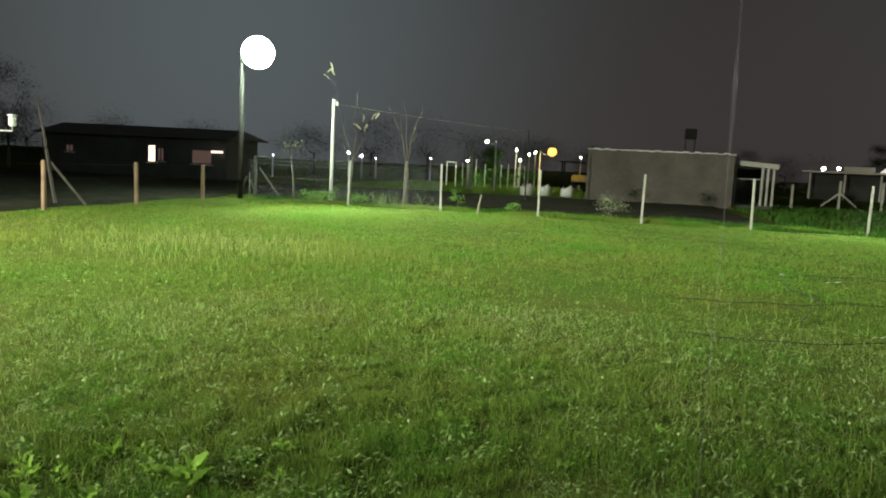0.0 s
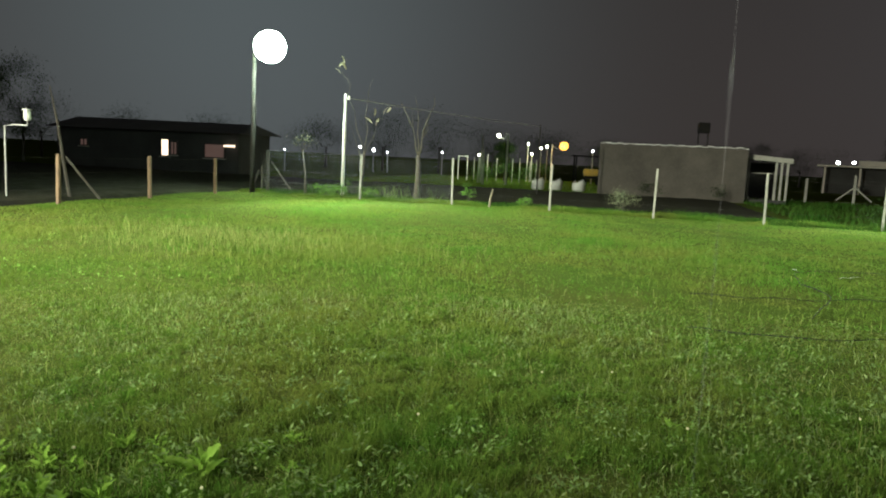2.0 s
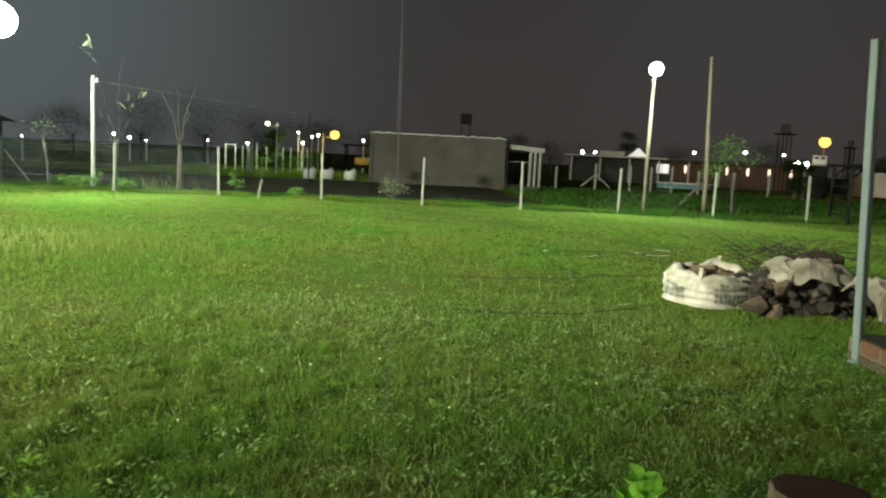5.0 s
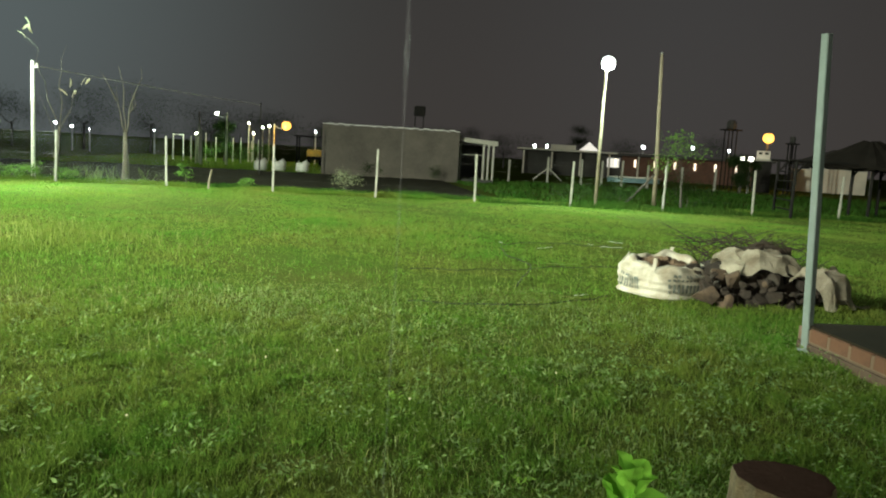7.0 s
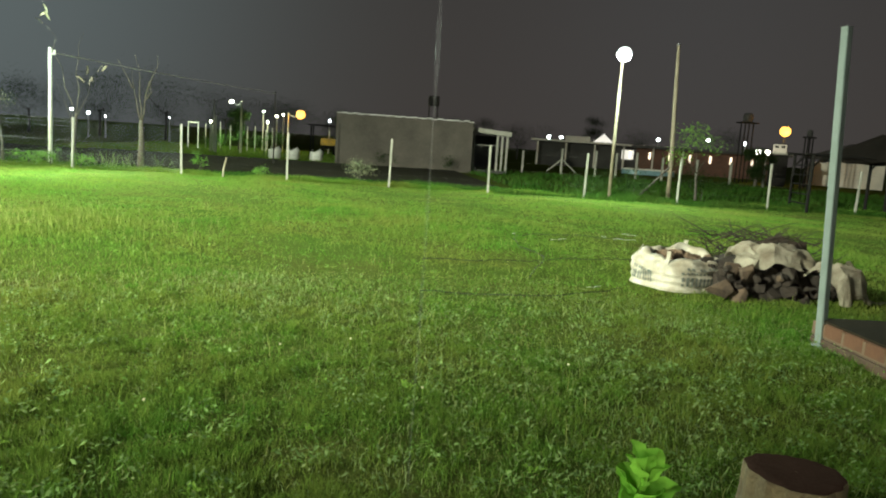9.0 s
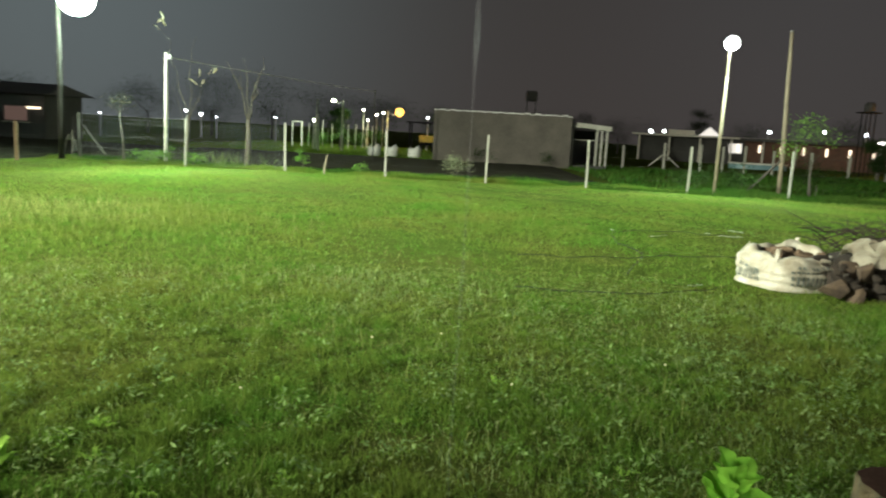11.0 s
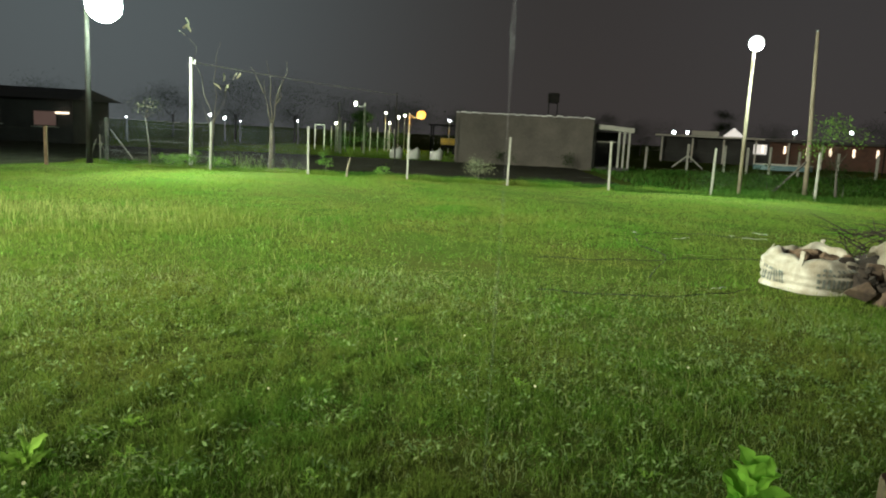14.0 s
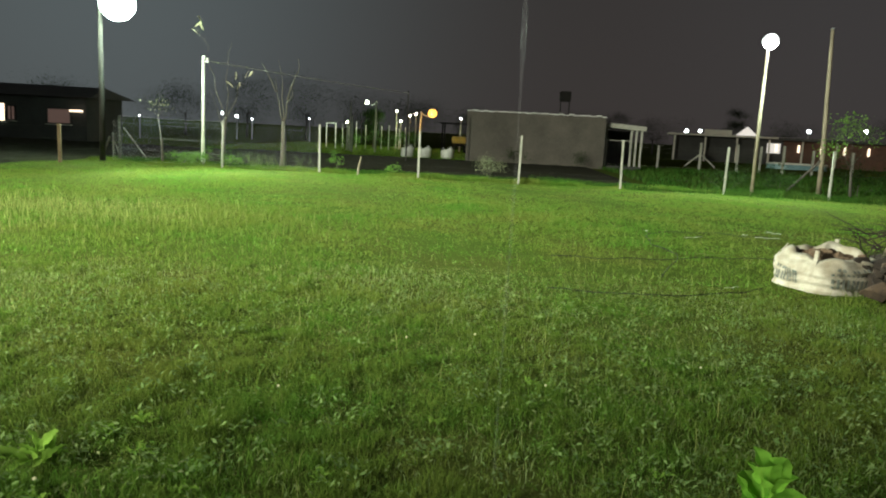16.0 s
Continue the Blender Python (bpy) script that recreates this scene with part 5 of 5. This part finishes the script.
def porch():
    ob = thing("porch_platform", (4.14, 6.12, 0), "raised porch slab edged with terracotta blocks", "porch", turn=-2)
    part("slab", box(4.6, 5.4, 0.20, (2.42, -2.58, 0.0), 0.01), M_SLAB, ob, "wet dark concrete floor")
    part("screed", box(4.69, 5.46, 0.02, (2.385, -2.62, 0.2215), 0.006), M_SLAB, ob, "dark damp cement screed")
    part("plinth", box(4.74, 5.54, 0.12, (2.40, -2.60, -0.03), 0.02), M_MORTAR, ob, "rendered plinth course")
    part("joint_bed", box(0.09, 5.5, 0.118, (0.0825, -2.60, 0.09)), M_JOINT, ob)
    bm = box(0.10, 0.262, 0.125, (0, 0, 0), 0.008)
    me = bpy.data.meshes.new("block")
    bm.to_mesh(me)
    bm.free()
    me.materials.append(M_TERRA)
    for k in range(19):
        b = new("block", me)
        b.parent = ob
        b.matrix_local = pose(0.085, -0.02 - 0.145 - 0.285 * k, 0.095 + 0.002 * math.sin(k * 2.2), 0, 0, 0.6 * math.sin(k * 1.4))
    bm = box(0.262, 0.10, 0.125, (0, 0, 0), 0.008)
    me = bpy.data.meshes.new("block")
    bm.to_mesh(me)
    bm.free()
    me.materials.append(M_TERRA)
    for k in range(15):
        b = new("block", me)
        b.parent = ob
        b.matrix_local = pose(0.32 + 0.285 * k, 0.06, 0.095, 0, 0, 0.6 * math.sin(k * 1.9))
    p = thing("porch_post", (4.19, 6.14, 0), "pale galvanised square steel porch post without a roof", "post")
    part("shaft", box(0.07, 0.07, 2.82, (0, 0, -0.02), 0.006, turn=(0, 0, 20)), M_GALV, p)
    part("foot_plate", box(0.11, 0.11, 0.02, (0, 0, 0.0), 0.003, turn=(0, 0, 20)), M_GALV, p)
    part("cap", box(0.074, 0.074, 0.012, (0, 0, 2.80), 0.002, turn=(0, 0, 20)), M_GALV, p)
    # it leans a little to the north-west
    p.rotation_euler = (-0.034, -0.036, 0)


def stump():
    ob = thing("tree_stump", (1.920, 2.880, 0.005), "short sawn tree stump with a dark damp top", "stump")
    bm = bmesh.new()
    n = 56
    rad = [0.208 * (1 + 0.05 * math.sin(3 * k * math.tau / n + 1) + 0.025 * math.sin(11 * k * math.tau / n) + 0.012 * math.sin(27 * k * math.tau / n)) for k in range(n)]
    grid = []
    for z, f in ((-0.03, 1.16), (0.05, 1.06), (0.16, 1.0), (0.262, 0.99), (0.275, 0.965)):
        grid.append([bm.verts.new((rad[k] * f * math.cos(k * math.tau / n), rad[k] * f * math.sin(k * math.tau / n), z)) for k in range(n)])
    for a, b in zip(grid, grid[1:]):
        for k in range(n):
            bm.faces.new((a[k], a[(k + 1) % n], b[(k + 1) % n], b[k]))
    part("trunk", bm, M_STUMP, ob, "pale fibrous sides")
    bm = bmesh.new()
    rows = []
    for f, z in ((0.962, 0.276), (0.85, 0.281), (0.7, 0.281), (0.55, 0.281), (0.4, 0.281), (0.2, 0.281), (0.02, 0.281)):
        rows.append([bm.verts.new((rad[k] * f * math.cos(k * math.tau / n), rad[k] * f * math.sin(k * math.tau / n), z + 0.004 * noise.noise(Vector((9 * rad[k] * f * math.cos(k * math.tau / n) * 4, 36 * rad[k] * f * math.sin(k * math.tau / n), 1))))) for k in range(n)])
    for a, b in zip(rows, rows[1:]):
        for k in range(n):
            bm.faces.new((a[k], a[(k + 1) % n], b[(k + 1) % n], b[k]))
    part("cut_face", bm, M_CUT, ob, "dark reddish-brown sawn top", smooth=True)


def ruffled_leaf(length, width):
    """A broad leaf with a sunken midrib and a wavy margin."""
    bm = bmesh.new()
    rows = []
    for i in range(11):
        u = i / 10
        half = width / 2 * max(0.06, 1 - abs(2 * (0.04 + 0.955 * u) ** 1.15 - 1) ** 2.6) ** 0.6
        rows.append([bm.verts.new((half * s, length * u, 0.35 * abs(half * s) + 0.005 * s * s * math.sin(u * 17 + s) - 0.35 * length * u * u)) for s in (-1, -0.6, -0.12, 0, 0.12, 0.6, 1)])
        rows[-1][3].co.z -= 0.0015
    for a, b in zip(rows, rows[1:]):
        for k in range(6):
            bm.faces.new((a[k], a[k + 1], b[k + 1], b[k]))
    me = bpy.data.meshes.new("leaf")
    bm.to_mesh(me)
    bm.free()
    for f in me.polygons:
        f.use_smooth = True
    me.materials.append(M_BRIGHTLEAF)
    return me


def leaf_plant():
    """A tall leafy plant close to the camera."""
    ob = thing("leafy_plant", (0.492, 1.186, -0.012), "tall young plant with fresh broad green leaves", "plant")
    part("stem", tube([(0.03, 0.0, -0.05), (0.01, 0.0, 0.4), (0.0, 0.01, 0.8), (-0.005, 0, 1.06)], [0.012, 0.010, 0.008, 0.004], 8), M_BRIGHTLEAF, ob, smooth=True)
    me = ruffled_leaf(0.074, 0.062)
    k = 0
    z = 1.088
    while z > 0.45:
        lf = new("leaf", me)
        lf.parent = ob
        up = 80 if z > 1.06 else 52 - 26 * math.sin(k * 1.3)
        lf.matrix_local = pose(0.0, 0.0, z - 0.02, 0, 0, 137.5 * k + 40) @ pose(0, 0.004, 0, up, 12 * math.sin(k), 0) @ Matrix.Scale(0.7 + 0.035 * min(k, 14), 4)
        z -= 0.0085 if z > 0.9 else 0.025
        k += 1


def rosettes():
    spots = ((-1.96, 3.12, 0.32), (-2.25, 2.72, 0.2), (-2.55, 2.66, 0.22), (-2.55, 3.30, 0.2), (-2.38, 3.36, 0.15), (-1.80, 3.42, 0.16), (-1.55, 3.25, 0.12), (-2.75, 2.95, 0.2), (-0.65, 3.1, 0.1), (0.35, 4.6, 0.1), (-2.45, 2.45, 0.2), (-1.2, 2.9, 0.1), (-2.7, 2.6, 0.2), (-2.85, 2.75, 0.18), (-2.35, 2.55, 0.2), (-2.15, 2.52, 0.17), (-2.6, 3.0, 0.15), (-2.9, 3.1, 0.16), (-1.95, 2.6, 0.15), (-1.75, 2.75, 0.12), (-2.2, 3.15, 0.13), (-3.1, 3.0, 0.18), (-1.7, 3.6, 0.12), (0.9, 3.4, 0.08), (-0.2, 3.9, 0.08), (1.2, 5.2, 0.08), (-1.0, 4.4, 0.09))
    me = leaf_mesh("leaf", 0.16, 0.052, M_ROSETTE, 0.3)
    for i, (x, y, s) in enumerate(spots):
        ob = thing("broadleaf_weed", (x, y, float(rise(x, y))), "low rosette weed with broad bright green leaves", "weed", "rosette weeds in the lawn")
        for k in range(15):
            lf = new("leaf", me)
            lf.parent = ob
            lf.matrix_local = pose(0.03 * math.sin(k * 2.9 + i), 0.03 * math.cos(k * 4.1), 0.0, 0, 0, 83 * k + 31 * i) @ pose(0, 0.01, 0, 40 + 30 * math.sin(k * 2.2 + i), 24 * math.sin(k * 1.7), 0) @ Matrix.Scale(0.85 * s / 0.24 * (0.6 + 0.3 * math.sin(k * 1.1 + i) ** 2), 4)


def clover_flowers():
    """Single white clover heads standing above the grass."""
    for i, (x, y) in enumerate(((-2.62, 3.0), (-0.52, 5.2), (-0.03, 5.35), (0.42, 4.3), (-1.1, 4.0), (1.5, 4.9), (-1.75, 2.75))):
        ob = thing("clover_flower", (x, y, float(rise(x, y))), "small round white clover flower on a thin stalk", "flower", "clover flowers in the lawn")
        part("stalk", tube([(0, 0, -0.02), (0.004, 0, 0.05), (0.008 * math.sin(i), 0.004, 0.095)], 0.0012, 5), M_ROSETTE, ob)
        head = ball(0.008, (0.008 * math.sin(i), 0.004, 0.10), (1, 1, 0.85), 2)
        for k, v in enumerate(head.verts):
            v.co.z += 0.0018 * math.sin(k * 2.7)
        part("head", head, M_PALELEAF, ob, "white flower head")


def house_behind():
    """Unseen house wall behind the camera, with a glowing window added as fill light."""
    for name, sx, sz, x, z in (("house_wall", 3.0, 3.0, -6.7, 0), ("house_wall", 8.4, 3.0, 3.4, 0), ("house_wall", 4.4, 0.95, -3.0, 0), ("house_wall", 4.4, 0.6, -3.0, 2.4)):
        tagged(part(name, box(sx, 0.2, sz, (x, -3.0, z)), M_PALEWALL), "unseen pale rendered house wall", "wall", kind="structure")
    w = tagged(new("fill_window"), "wide glowing window, added unseen as fill light", "window", kind="structure")
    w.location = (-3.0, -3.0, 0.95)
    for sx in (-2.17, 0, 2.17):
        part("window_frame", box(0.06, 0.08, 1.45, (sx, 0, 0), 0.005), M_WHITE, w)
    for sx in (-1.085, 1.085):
        part("pane", box(2.1, 0.02, 1.43, (sx, 0, 0.01)), M_FILLGLOW, w)


def eave_and_drip():
    """The eave over the camera and a thread of rainwater falling from its edge."""
    e = tagged(part("eave", box(11.0, 4.0, 0.12, (0.0, -1.45, 2.75), 0.01), M_ROOF), "dark roof eave over the porch", "roof", kind="structure")
    d = thing("rainwater_thread", (0.034, 0.60, 0.0), "thin broken thread of rainwater falling from the eave", "water")
    r = random.Random(4)
    z = 2.80
    pts, radii = [], []
    while z > 1.32:
        pts.append((0.0012 * math.sin(z * 9), 0.0, z))
        radii.append(0.0006 + 0.0013 * r.random() ** 2)
        z -= 0.035
    pts.append((0, 0, 1.30))
    radii.append(0.0004)
    part("thread", tube(pts, radii, 8), M_WATER, d, smooth=True)


M_WATER = bpy.data.materials.new("falling_water")
M_WATER.use_nodes = True
wb = M_WATER.node_tree.nodes["Principled BSDF"]
wb.inputs["Base Color"].default_value = (0.75, 0.78, 0.80, 1)
wb.inputs["Roughness"].default_value = 0.2
wb.inputs["Alpha"].default_value = 0.017
eave_and_drip()
# pane glow added to brighten the near lawn, the plant and the stump
M_FILLGLOW = shine("fill_glow", (1.0, 0.96, 0.80), 16.0)
bulk_bag()
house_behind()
rubble()
hose_and_litter()
porch()
stump()
leaf_plant()
rosettes()
clover_flowers()

# taller grass between the rosette weeds
wx = rng.uniform(-3.3, -1.3, 2600)
wy = rng.uniform(2.3, 3.7, 2600)
keep_there = rng.uniform(0, 1, 2600) < tuft(wx * 0.6, wy * 0.6) ** 1.5
wx, wy = wx[keep_there], wy[keep_there]
blades("tall_grass", wx, wy, 0.15, 0.006, M_GRASS, "longer grass among the rosette weeds", 1.2)
